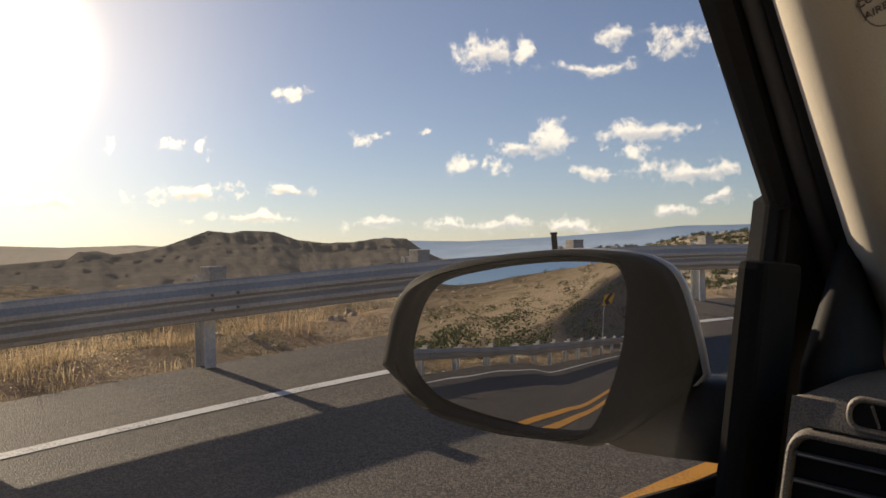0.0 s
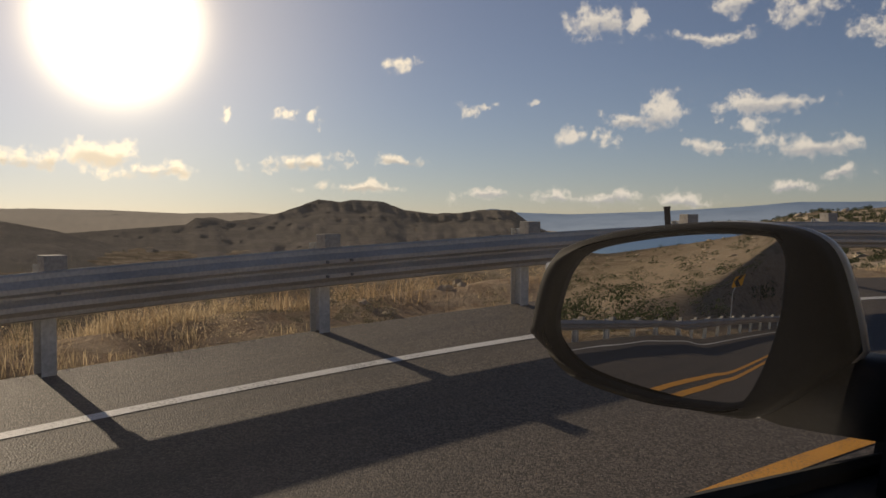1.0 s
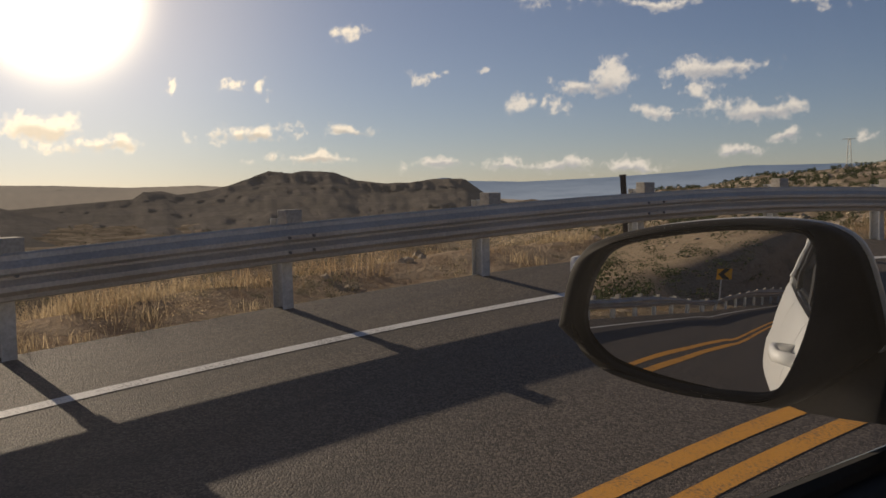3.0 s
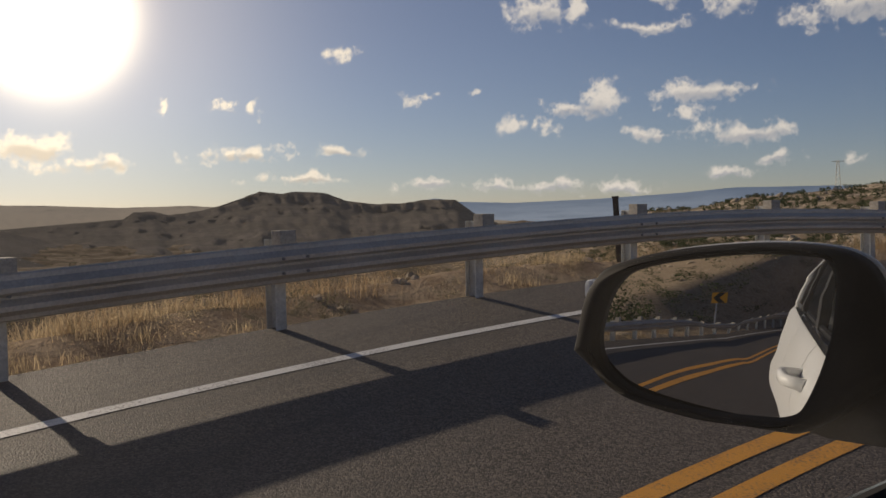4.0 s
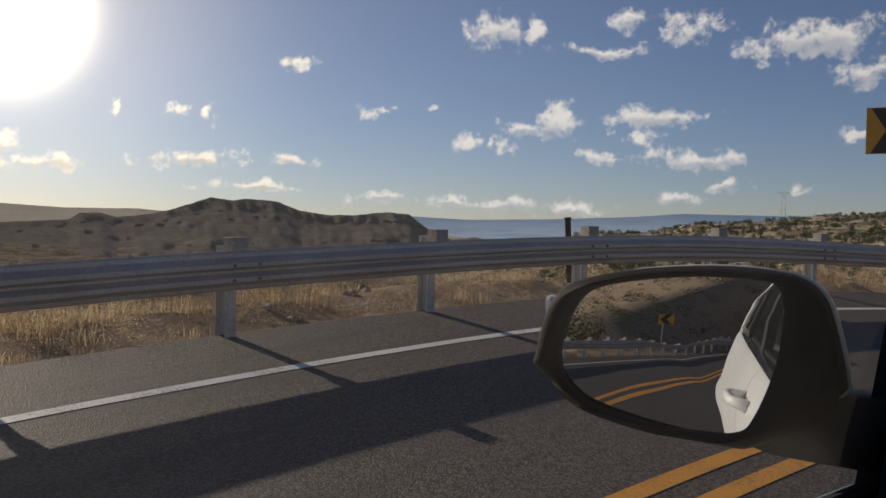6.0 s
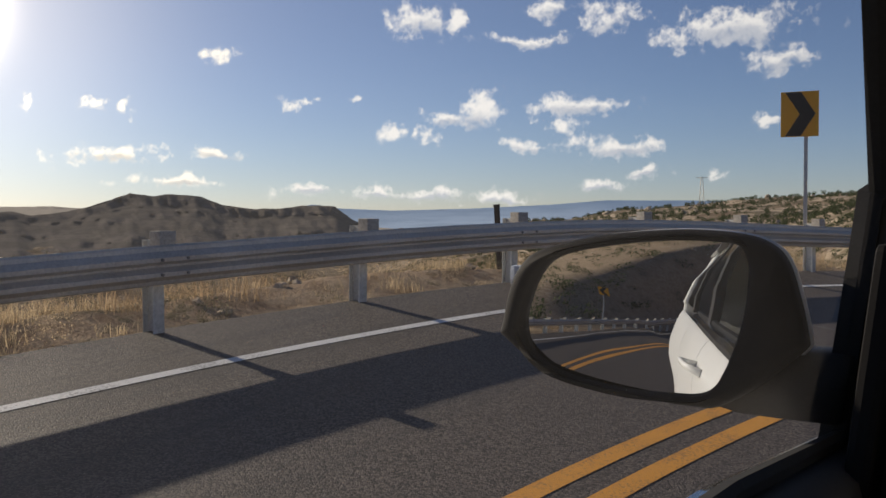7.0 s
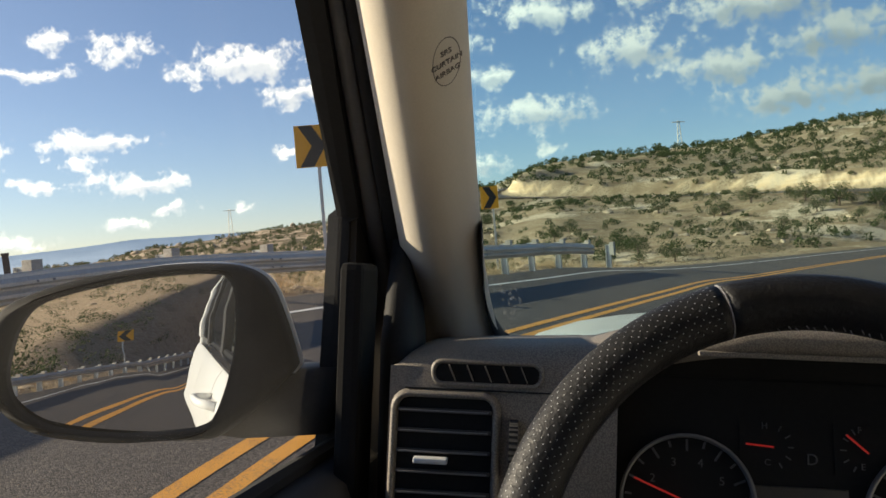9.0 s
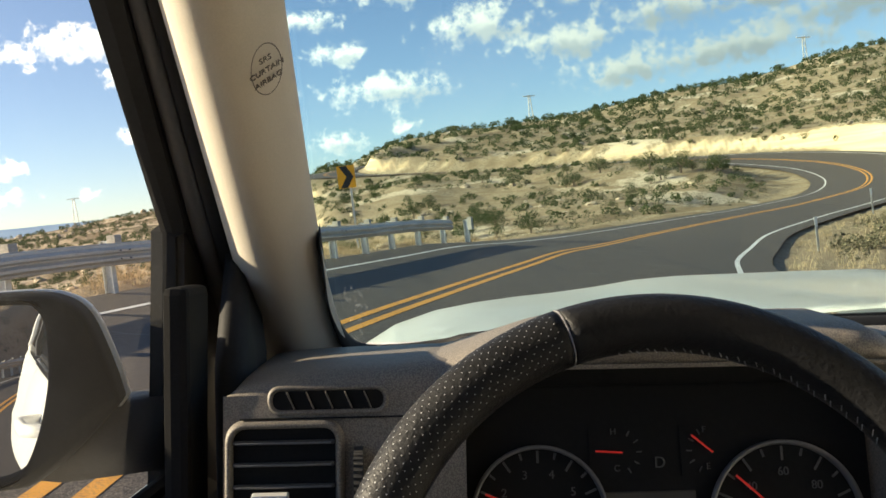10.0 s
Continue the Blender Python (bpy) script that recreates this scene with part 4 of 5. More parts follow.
# hood over the instruments
bm = bmesh.new()
rows = []
for i in range(25):
    t = i / 24
    x = -.042 + .455 * t
    g = min(1, t / .38)
    g = g * g * (3 - 2 * g) * min(1, (1 - t) / .12) ** .5
    h = .064 + .044 * g
    y = .800 - .082 * g
    rows.append([(x, y + .03, h - .030), (x, y + .006, h - .022 + .004 * (1 - g)), (x, y, h - .014), (x, y + .003, h - .006), (x, y + .014, h + .0005), (x, y + .04, h + .004), (x, .85, h + .004), (x, .94, .060 + .034 * g),
                 (x, 1.06, .044 + .024 * g), (x, 1.175, .020 + .016 * g), (x, 1.175, .0), (x, .86, h - .040)])
loft(bm, rows, True, True)
hood = part("instrument_hood", bm, DASH_PLASTIC, dash, "grained hood over the instruments", True)
bm = bmesh.new()
sweep(bm, [(x, .727, .0835) for x in (.09, .16, .24, .32, .37)], [(-.006, -.0018), (.004, -.0018), (.004, .0018), (-.006, .0018)])
part("hood_lip", bm, DASH_PLASTIC, hood, "lighter lip under the hood")


def pill(x0, x1, z0, z1, r, y, grow=0.0):
    """A rounded rectangle on the dash's sloping face."""
    pts = []
    for cx, cz, a in ((x1 - r, z1 - r, 0), (x0 + r, z1 - r, 90), (x0 + r, z0 + r, 180), (x1 - r, z0 + r, 270)):
        for k in range(6):
            t = radians(a + 18 * k)
            px, pz = cx + (r + grow) * math.cos(t), cz + (r + grow) * math.sin(t)
            pts.append((px, y + .15 * (pz - .03), pz))
    return pts


def surround(x0, x1, z0, z1, r, lip, deep, width, material, name, label):
    bm = bmesh.new()
    loft(bm, [pill(x0, x1, z0, z1, r, .772, width), pill(x0, x1, z0, z1, r, .772 - lip, width * .7), pill(x0, x1, z0, z1, r, .772 - lip, width * .25),
              pill(x0, x1, z0, z1, r, .772 - lip * .3, 0), pill(x0, x1, z0, z1, r, .772 + deep, 0)])
    return part(name, bm, material, dash, label, True)


# slot vent
slot = surround(-.131, -.039, .043, .0585, .0065, .003, .006, .005, DASH_PLASTIC, "slot_vent", "slim side window vent with a rounded rim")
bm = bmesh.new()
bm.faces.new([bm.verts.new(p) for p in pill(-.131, -.039, .043, .0585, .0065, .7705)])
part("slot_back", bm, DIAL_BLACK, slot)
for k in range(5):
    part("fin", boxed((-.116 + .016 * k, .7690, .0435), (-.1152 + .016 * k, .7745, .0585), 0, Matrix.Translation((-.116 + .016 * k, .77, .05)) @ Matrix.Rotation(radians(-24), 4, "Y") @ Matrix.Translation((.116 - .016 * k, -.77, -.05))), DASH_PLASTIC, slot)
part("dash_seam", boxed((-.158, .7685, .0360), (.0, .7715, .0368)), DIAL_BLACK, dash, "thin panel gap")
# outlet with slats
outlet = surround(-.163, -.079, -.085, .0285, .010, .010, .020, .0075, DASH_PLASTIC, "air_outlet", "air outlet with slats and a raised rim")
bm = bmesh.new()
bm.faces.new([bm.verts.new(p) for p in pill(-.163, -.079, -.085, .0285, .010, .7695)])
part("outlet_back", bm, DIAL_BLACK, outlet)
for k in range(6):
    z = .0165 - .0175 * k
    y = .772 + .15 * (z - .03)
    slat = part("slat", boxed((-.1625, y - .010, z - .0018), (-.0795, y + .004, z + .0018), .0012, Matrix.Translation((0, y, z)) @ Matrix.Rotation(radians(-14), 4, "X") @ Matrix.Translation((0, -y, -z))), BLACK_PLASTIC, outlet)
    part("slat_edge", boxed((-.1600, y - .0112, z + .0012), (-.0820, y - .0098, z + .0026), .0004), GREY_STRIP, slat, "satin front edge")
part("thumb_tab", boxed((-.146, .742, -.0245), (-.116, .752, -.0195), .0015), SATIN, outlet, "bright metal slider tab")
bm = bmesh.new()
gear = [(.757 - (.0105 if k % 2 else .0085) * math.sin(math.pi * k / 27), -.012 - .024 * math.cos(math.pi * k / 27)) for k in range(28)] + [(.772, .012), (.772, -.036)]
loft(bm, [[(x, y, z) for y, z in gear] for x in (-.0635, -.0560)], True, True)
part("thumb_wheel", bm, BLACK_PLASTIC, outlet, "ribbed thumb wheel")
part("instrument_shroud", boxed((.03, .822, .02), (.42, .834, .070), .002), DIAL_BLACK, dash, "dark shroud behind the instruments")

# instruments
INSTR = Matrix.Translation((0, .80, -.03)) @ Matrix.Rotation(radians(76), 4, "X")     # x right, y up the panel, z towards the driver
cluster = part("instrument_panel", boxed((.025, -.12, -.006), (.395, .082, .0), .004, INSTR), DIAL_BLACK, car, "black instrument panel with round dials")


def dial(cx, cy, r, a0, a1, ticks, numbers, needle, name):
    m = INSTR @ Matrix.Translation((cx, cy, .002))
    bm = bmesh.new()
    loft(bm, [[m @ Vector((q * math.cos(a), q * math.sin(a), h)) for a in np.linspace(0, 2 * math.pi, 49)[:-1]] for q, h in ((r, 0), (r, .006), (r * .955, .006), (r * .94, 0))])
    d = part(name, bm, GREY_STRIP, cluster, "satin dial ring", True)
    for k in range(ticks):
        a = radians(a0 + (a1 - a0) * k / (ticks - 1))
        part("tick", boxed((r * (.74 if k % 2 == 0 else .82), -.0010, .0002), (r * .92, .0010, .0012), 0, m @ Matrix.Rotation(a, 4, "Z")), DIAL_WHITE, d)
    for k, w in enumerate(numbers):
        a = radians(a0 + (a1 - a0) * k / (len(numbers) - 1))
        bm = text_mesh(bmesh.new(), w, .0105, m @ Matrix.Translation((r * .60 * math.cos(a), r * .60 * math.sin(a), .0008)))
        part("numeral", bm, DIAL_WHITE, d, "pale dial number " + w)
    part("needle", boxed((-.008, -.0009, .004), (r * .85, .0009, .0055), 0, m @ Matrix.Rotation(radians(needle), 4, "Z")), NEEDLE, d, "red needle")
    return d


dial(.0955, -.030, .060, 225, -45, 17, ("0", "1", "2", "3", "4", "5", "6", "7"), 158, "tachometer")
dial(.315, -.040, .070, 225, -45, 17, ("0", "20", "40", "60", "80", "100", "120"), 138, "speedometer")
for cx, ang, marks in ((.168, 176, ("H", "C")), (.250, 140, ("F", "E"))):
    m = INSTR @ Matrix.Translation((cx, .022, .002))
    d = part("small_gauge", boxed((-.026, -.022, -.0015), (.026, .022, -.0005), 0, m), DIAL_BLACK, cluster, "small gauge")
    bm = bmesh.new()
    for a in (120, 150, 180, 210, 240):
        box(bm, (.016, -.0006, .0), (.021, .0006, .001), 0, m @ Matrix.Rotation(radians(a if cx > .2 else 180 - a), 4, "Z"))
    for w, p in zip(marks, ((-.004, .018), (-.002, -.014))):
        text_mesh(bm, w, .008, m @ Matrix.Translation((*p, .0004)))
    part("gauge_marks", bm, DIAL_WHITE, d)
    part("needle", boxed((-.003, -.0008, .002), (.021, .0008, .0032), 0, m @ Matrix.Rotation(radians(ang), 4, "Z")), NEEDLE, d, "red needle")
bm = text_mesh(bmesh.new(), "D", .014, INSTR @ Matrix.Translation((.205, .012, .0012)))
part("gear_letter", bm, DIAL_WHITE, cluster, "gear letter D")
part("trip_display", boxed((.150, -.045, .0), (.235, -.012, .003), .002, INSTR), BLACK_PLASTIC, cluster)

# steering wheel
WHEEL = Matrix.Translation((.130, .485, -.026)) @ Matrix.Rotation(radians(66), 4, "X")
steering_wheel = part("steering_wheel", rod(bmesh.new(), WHEEL @ Vector((0, 0, -.10)), WHEEL @ Vector((0, 0, -.03)), .03), BLACK_PLASTIC, car, "black leather steering wheel")


def torus_arc(a0, a1, r, mr, n=60, k=16, flat=1.0):
    bm = bmesh.new()
    rings = []
    for i in range(n + 1):
        a = radians(a0 + (a1 - a0) * i / n)
        c = Vector((r * math.cos(a), r * math.sin(a), 0))
        rad = Vector((math.cos(a), math.sin(a), 0))
        rings.append([WHEEL @ (c + rad * mr * math.cos(b) * flat + Vector((0, 0, mr * math.sin(b)))) for b in np.linspace(0, 2 * math.pi, k + 1)[:-1]])
    loft(bm, rings, True, True)
    return bm


part("rim", torus_arc(-30, 107.7, .182, .0178), LEATHER, steering_wheel, "smooth black leather grip", True)
perforated = part("perforated_grip", torus_arc(108.4, 200, .182, .0180), LEATHER, steering_wheel, "perforated black leather grip", True)
part("rim", torus_arc(200.5, 329.5, .182, .0178), LEATHER, steering_wheel, "smooth black leather grip", True)
part("seam", torus_arc(107.85, 108.15, .182, .0181, 2), THREAD, steering_wheel, "raised seam")
bm = bmesh.new()
for i in range(88):
    a = radians(110 + i * .98)
    for j in range(8):
        b = radians(-8 + j * 19 + (9 if i % 2 else 0))
        c = Vector(((.182 + .0181 * math.cos(b)) * math.cos(a), (.182 + .0181 * math.cos(b)) * math.sin(a), .0181 * math.sin(b)))
        nrm = Vector((math.cos(b) * math.cos(a), math.cos(b) * math.sin(a), math.sin(b)))
        t = Vector((-math.sin(a), math.cos(a), 0))
        u = nrm.cross(t)
        bm.faces.new([bm.verts.new(WHEEL @ (c + (t * math.cos(q) + u * math.sin(q)) * .00044)) for q in np.linspace(0, 2 * math.pi, 7)[:-1]])
tagged(part("pinhole_pattern", bm, PINHOLE, perforated, "rows of pinholes"), kind="stuff")
bm = bmesh.new()
for i in range(60):
    a = radians(98 - i * 1.9)
    c = Vector(((.182 - .0179) * math.cos(a), (.182 - .0179) * math.sin(a), .004 if i % 2 else .0))
    t = Vector((-math.sin(a), math.cos(a), 0)) * .0016 + Vector((0, 0, .0032))
    rod(bm, WHEEL @ (c - t), WHEEL @ (c + t), .00042, sides=5)
part("stitching", bm, THREAD, steering_wheel, "pale grey hand stitching")
bm = bmesh.new()
loft(bm, [[WHEEL @ Vector((x * s, y * s - .02, h)) for x, y in [(.075 * math.cos(a), .060 * math.sin(a)) for a in np.linspace(0, 2 * math.pi, 33)[:-1]]] for s, h in ((1.0, -.05), (1.0, -.03), (.9, -.018), (.5, -.012), (.1, -.011))], True, True)
part("hub", bm, BLACK_PLASTIC, steering_wheel, "black airbag hub", True)
for a in (-5, 185, 270):
    d = Vector((math.cos(radians(a)), math.sin(radians(a)), 0))
    bm = bmesh.new()
    loft(bm, [[WHEEL @ (d * q + d.cross(Vector((0, 0, 1))) * w + Vector((0, 0, h))) for w, h in ((-.018, z - .008), (.018, z - .008), (.016, z + .006), (-.016, z + .006))] for q, z in ((.055, -.03), (.12, -.015), (.172, -.002))], True, True)
    part("spoke", bm, BLACK_PLASTIC, steering_wheel)

# bonnet, cowl, windscreen
bm = bmesh.new()
rows = []
for i in range(13):
    y = 1.24 + 1.06 * i / 12
    row = []
    for k in range(17):
        x = -.22 + 1.50 * k / 16
        crown = float(np.interp(x, [-.22, -.065, .04, .1, .23, .335, .415, .474, .63, .9, 1.125, 1.28], [-.20, -.083, -.045, -.03, -.013, -.003, .003, .02, .032, .039, .043, -.02]))
        row.append((x, y - .04 * (k / 16 - .5) ** 2, crown + .03 * (1 - i / 12) - .5 * max(0, y - 2.18) ** 1.2 * 3))
    rows.append(row)
loft(bm, rows, False)
bmesh.ops.solidify(bm, geom=bm.faces[:], thickness=.02)
part("bonnet", bm, WHITE_PAINT, car, "white painted bonnet", True)
bm = bmesh.new()
box(bm, (-.20, 1.20, -.10), (1.25, 1.27, .010), .01)
part("cowl", bm, BLACK_PLASTIC, car, "black windscreen cowl")
bm = bmesh.new()
loft(bm, [[(x, 1.19 - .605 * f, .035 + .44 * f) for x in (-.112, .3, .7, 1.15)] for f in (0, .5, 1)], False)
ws = part("windscreen", bm, TINTED_SCREEN, car, "clear windscreen")
ws.visible_shadow = False
bm = bmesh.new()
for k in range(70):
    u, w = random.uniform(-.012, .012), random.uniform(-.010, .07)
    c = Vector((-.075 + u * (1 + w * 20) * .6, 1.172 - 1.376 * w, .048 + w))
    a0 = random.uniform(0, 3)
    s = random.uniform(.0005, .0022)
    bm.faces.new([bm.verts.new(c + Vector((math.cos(a) * s * random.uniform(.5, 1.2), -.8 * math.sin(a) * s * 2.6, .6 * math.sin(a) * s * 2.6))) for a in np.linspace(a0, a0 + 2 * math.pi, 8)[:-1]])
part("splatter", bm, surface("dried_splatter", splatter_nodes), ws, "dried pale splatter on the glass")
for x0, y0 in ((.98, 1.215),):
    bm = bmesh.new()
    sweep(bm, [(x0, y0, .020), (x0 - .25, y0 - .030, .058), (x0 - .48, y0 - .035, .054)], [(-.006, -.004), (.006, -.004), (.003, .008), (-.003, .008)])
    part("wiper", bm, RUBBER, car, "black wiper arm")

# roof and outer body behind
bm = bmesh.new()
loft(bm, [[(-.235, y, .47), (-.1, y, .50), (.6, y, .53), (1.2, y, .50), (1.3, y, .47)] for y in (-2.9, -1.5, 0, .40, .58)], False)
part("headliner", bm, LINING, car, "pale grey headliner", True)
bm = bmesh.new()
loft(bm, [[(-.27, y, .475), (-.1, y, .53), (.6, y, .56), (1.2, y, .53), (1.35, y, .475)] for y in (-2.95, -1.5, 0, .42, .60)], False)
part("roof_skin", bm, WHITE_PAINT, car, "white roof", True)


def flank(name, y0, y1, label, parent=car):
    """A white outer panel of the driver's side."""
    bm = bmesh.new()
    sec = [(-.258, -.066), (-.272, -.085), (-.290, -.13), (-.312, -.22), (-.325, -.33), (-.350, -.40), (-.350, -.55), (-.330, -.78), (-.27, -.80), (-.25, -.78), (-.25, -.06)]
    loft(bm, [[(a, y, b) for a, b in sec] for y in np.linspace(y0, y1, 5)], True, True)
    ob = part(name, bm, WHITE_PAINT, parent, label, True)
    ob.data.set_sharp_from_angle(angle=radians(30))
    return ob


front_door = flank("front_door", -.38, .98, "white front door skin")
rear_door = flank("rear_door", -1.36, -.388, "white rear door skin")
flank("rear_quarter", -2.9, -1.368, "white rear quarter panel")
flank("front_wing", .988, 2.3, "white front wing")
for door, y in ((front_door, -.22),):
    bm = bmesh.new()
    sweep(bm, [(-.29, y - .10, -.13), (-.340, y - .07, -.125), (-.348, y, -.122), (-.340, y + .07, -.125), (-.29, y + .10, -.13)], [(-.010, -.014), (.010, -.014), (.012, 0), (.010, .014), (-.010, .014), (-.012, 0)])
    part("door_handle", bm, WHITE_PAINT, door, "white pull handle", True)
for name, y0, y1, mat in (("centre_pillar", -.46, -.36, BLACK_PLASTIC), ("rear_pillar", -1.46, -1.34, BLACK_PLASTIC), ("tail_pillar", -2.9, -2.5, WHITE_PAINT)):
    bm = bmesh.new()
    loft(bm, [[(-.262 + .02 * f, y0, -.02 + .49 * f), (-.262 + .02 * f, y1, -.02 + .49 * f), (-.232 + .02 * f, y1, -.02 + .49 * f), (-.232 + .02 * f, y0, -.02 + .49 * f)] for f in (0, .5, 1)], True, True)
    part(name, bm, mat, car, "body pillar between the windows")
for y0, y1 in ((-1.34, -.46), (-2.5, -1.46)):
    bm = bmesh.new()
    loft(bm, [[(-.250, y0, -.01), (-.250, y1, -.01)], [(-.232, y0, .47), (-.232, y1, .47)]], False)
    g = part("side_window", bm, surface("tinted_glass", lambda n: finish(n, (0.01, 0.012, 0.013), 0.05)) if y0 == -1.34 else bpy.data.materials["tinted_glass"], car, "dark tinted side window")
bm = bmesh.new()
sweep(bm, [(-.262, -1.0, .47), (-.262, 0, .475), (-.262, .40, .475), (-.262, .60, .45)], [(-.02, -.02), (.02, -.02), (.02, .02), (-.02, .02)])
part("roof_rail", bm, WHITE_PAINT, car, "white roof edge above the doors")
bm = bmesh.new()
box(bm, (1.30, -2.9, -.78), (1.36, 2.3, -.02), .02)
part("far_flank", bm, WHITE_PAINT, car, "white body side on the passenger side")
for y0, y1 in ((.50, .60), (-.46, -.34), (-2.9, -1.4)):
    part("far_pillar", boxed((1.30, y0, -.02), (1.35, y1, .48), .005), BLACK_PLASTIC, car)
part("tailgate", boxed((-.25, -2.95, -.78), (1.35, -2.90, .48), .02), WHITE_PAINT, car, "white tailgate")
part("floor_pan", boxed((-.25, -2.9, -.80), (1.32, 1.06, -.76), .0), BLACK_PLASTIC, car, "dark carpeted floor")
# Unseen seat, added pale as a reflector for the dark interior.
bm = bmesh.new()
box(bm, (.25, -.75, -.70), (.75, -.10, -.30), .05)
box(bm, (.25, -.85, -.35), (.75, -.70, .20), .05)
part("driver_seat", bm, LINING, car, "unseen seat, kept pale to bounce light", True)
for y in (1.55, -1.95):
    bm = bmesh.new()
    rod(bm, (-.33, y, -1.05), (-.10, y, -1.05), .40, sides=40)
    wheel = part("wheel", bm, RUBBER, car, "black tyre")
    part("rim", rod(bmesh.new(), (-.336, y, -1.05), (-.328, y, -1.05), .24, sides=32), CHROME, wheel, "alloy rim")
# the driver's window
front = [pillar(f, 0) for f in (.42, .7, 1.0, 1.2)]
outline = [(-.256, y, sill(y)) for y in (-.36, 0, .4, .6, .905)] + [(-.256, .935, .16)] + [(-.262 + .02 * p.z / .47, p.y, p.z) for p in front] + [(-.242, .3, .47), (-.242, -.36, .47)]
bm = bmesh.new()
bm.faces.new([bm.verts.new(p) for p in outline])
bmesh.ops.triangulate(bm, faces=bm.faces)
pane = part("door_glass", bm, VEILED_GLASS, car, "clear window of the driver's door with an added glare veil")
pane.visible_shadow = False


# ---- plants and stones ----
rng = np.random.default_rng(7)


def scatter_mesh(name, verts, faces, material, label, category):
    ob = mesh_of(name, verts, faces, material, False)
    return tagged(ob, label, category, kind="stuff")


def grass_blades(points, height, spread, blades, width=0.006, splay=1.0):
    n = len(points) * blades
    base = np.repeat(points, blades, 0) + np.c_[rng.normal(0, spread, (n, 2)), np.zeros(n)]
    h = np.repeat(height, blades) * rng.uniform(.45, 1.1, n)
    a = rng.uniform(0, 2 * np.pi, n)
    lean = rng.uniform(.1, 1.3, n) * h * splay
    d = np.c_[np.cos(a), np.sin(a), np.zeros(n)]
    s = np.c_[-np.sin(a), np.cos(a), np.zeros(n)] * (width * rng.uniform(.6, 1.6, n))[:, None]
    up = np.c_[np.zeros((n, 2)), np.ones(n)]
    mid = base + d * (lean * .35)[:, None] + up * (h * .6)[:, None]
    tip = base + d * lean[:, None] + up * h[:, None]
    v = np.stack([base - s, base + s, mid + s * .8, mid - s * .8, tip], 1).reshape(-1, 3)
    k = np.arange(n)[:, None] * 5
    quads = [tuple(q) for q in (k + np.array([0, 1, 2, 3]))]
    tris = [tuple(q) for q in (k + np.array([3, 2, 4]))]
    return v, quads + tris


def leaf_clumps(points, size, leaves, leaf, flat=.75):
    """Many small leaves in uneven rounded clumps."""
    n = len(points) * leaves
    c = np.repeat(points, leaves, 0)
    r = np.repeat(size, leaves)
    d = rng.normal(0, 1, (n, 3))
    d /= np.linalg.norm(d, axis=1)[:, None]
    lump = 1 + .22 * np.sin(3 * d[:, 0] + np.repeat(rng.uniform(0, 6, len(points)), leaves)) * np.cos(4 * d[:, 2] + np.repeat(rng.uniform(0, 6, len(points)), leaves))
    p = c + d * (r * lump * rng.uniform(.25, .95, n) ** .5)[:, None] * np.array([1, 1, flat])
    p[:, 2] += r * flat * .75
    a = rng.normal(0, 1, (n, 3))
    b = rng.normal(0, 1, (n, 3))
    q = (leaf * r * rng.uniform(.6, 1.4, n))[:, None]
    a, b = a / np.linalg.norm(a, axis=1)[:, None] * q, b / np.linalg.norm(b, axis=1)[:, None] * q
    v = np.stack([p - a, p + b * .6, p + a, p - b * .6], 1).reshape(-1, 3)
    k = np.arange(n)[:, None] * 4
    return v, [tuple(x) for x in (k + np.arange(4))]


def roadside(n, s0, s1, off0, off1):
    s = rng.uniform(s0, s1, n)
    off = off0 + (off1 - off0) * rng.random(n) ** 1.4
    p = np.array([on_road(a, b) for a, b in zip(s, off)])
    p[:, 2] = ground_height(p[:, 0], p[:, 1])
    return p, s


tufts, _ = roadside(2600, -24, 30, -4.35, -7.9)
clump = fbm(tufts[:, 0], tufts[:, 1], 1.5) + .5 * fbm(tufts[:, 0] + 40, tufts[:, 1], .3, 3)
keep = rng.random(len(tufts)) < .03 + .97 * (clump > .30)
tufts, clump = tufts[keep], clump[keep]
v, f = grass_blades(tufts, .06 + (.10 + .26 * np.clip(clump, 0, 1)) * rng.random(len(tufts)), .10, 70, .0022, .9)
scatter_mesh("dry_grass", v, f, STRAW, "dry straw-coloured grass tufts beyond the guardrail", "grass")
low, _ = roadside(420, -30, 40, -4.1, -6.4)
v, f = grass_blades(low, .03 + .07 * rng.random(len(low)), .16, 30, .002, 1.3)
scatter_mesh("dry_grass", v, f, STRAW, "short dry grass at the asphalt edge", "grass")
bushes, _ = roadside(320, -20, 26, -4.5, -7.5)
bushes = bushes[fbm(bushes[:, 0], bushes[:, 1], 1.3) > -.15]
v, f = leaf_clumps(bushes, rng.uniform(.08, .26, len(bushes)), 520, .034, .85)
scatter_mesh("dry_bushes", v, f, STRAW, "fluffy golden dried bushes behind the guardrail posts", "shrubs")
shade_bush, _ = roadside(150, -20, 28, -4.4, -7.5)
v, f = leaf_clumps(shade_bush, rng.uniform(.07, .22, len(shade_bush)), 300, .05, .8)
scatter_mesh("sagebrush", v, f, SAGE, "low brown-green scrub between the dry grass", "shrubs")
inner, _ = roadside(700, -25, 70, 5.8, 12)
v, f = grass_blades(inner, .10 + .22 * rng.random(len(inner)), .14, 24)
scatter_mesh("dry_grass", v, f, STRAW, "dry straw-coloured grass on the inner verge", "grass")


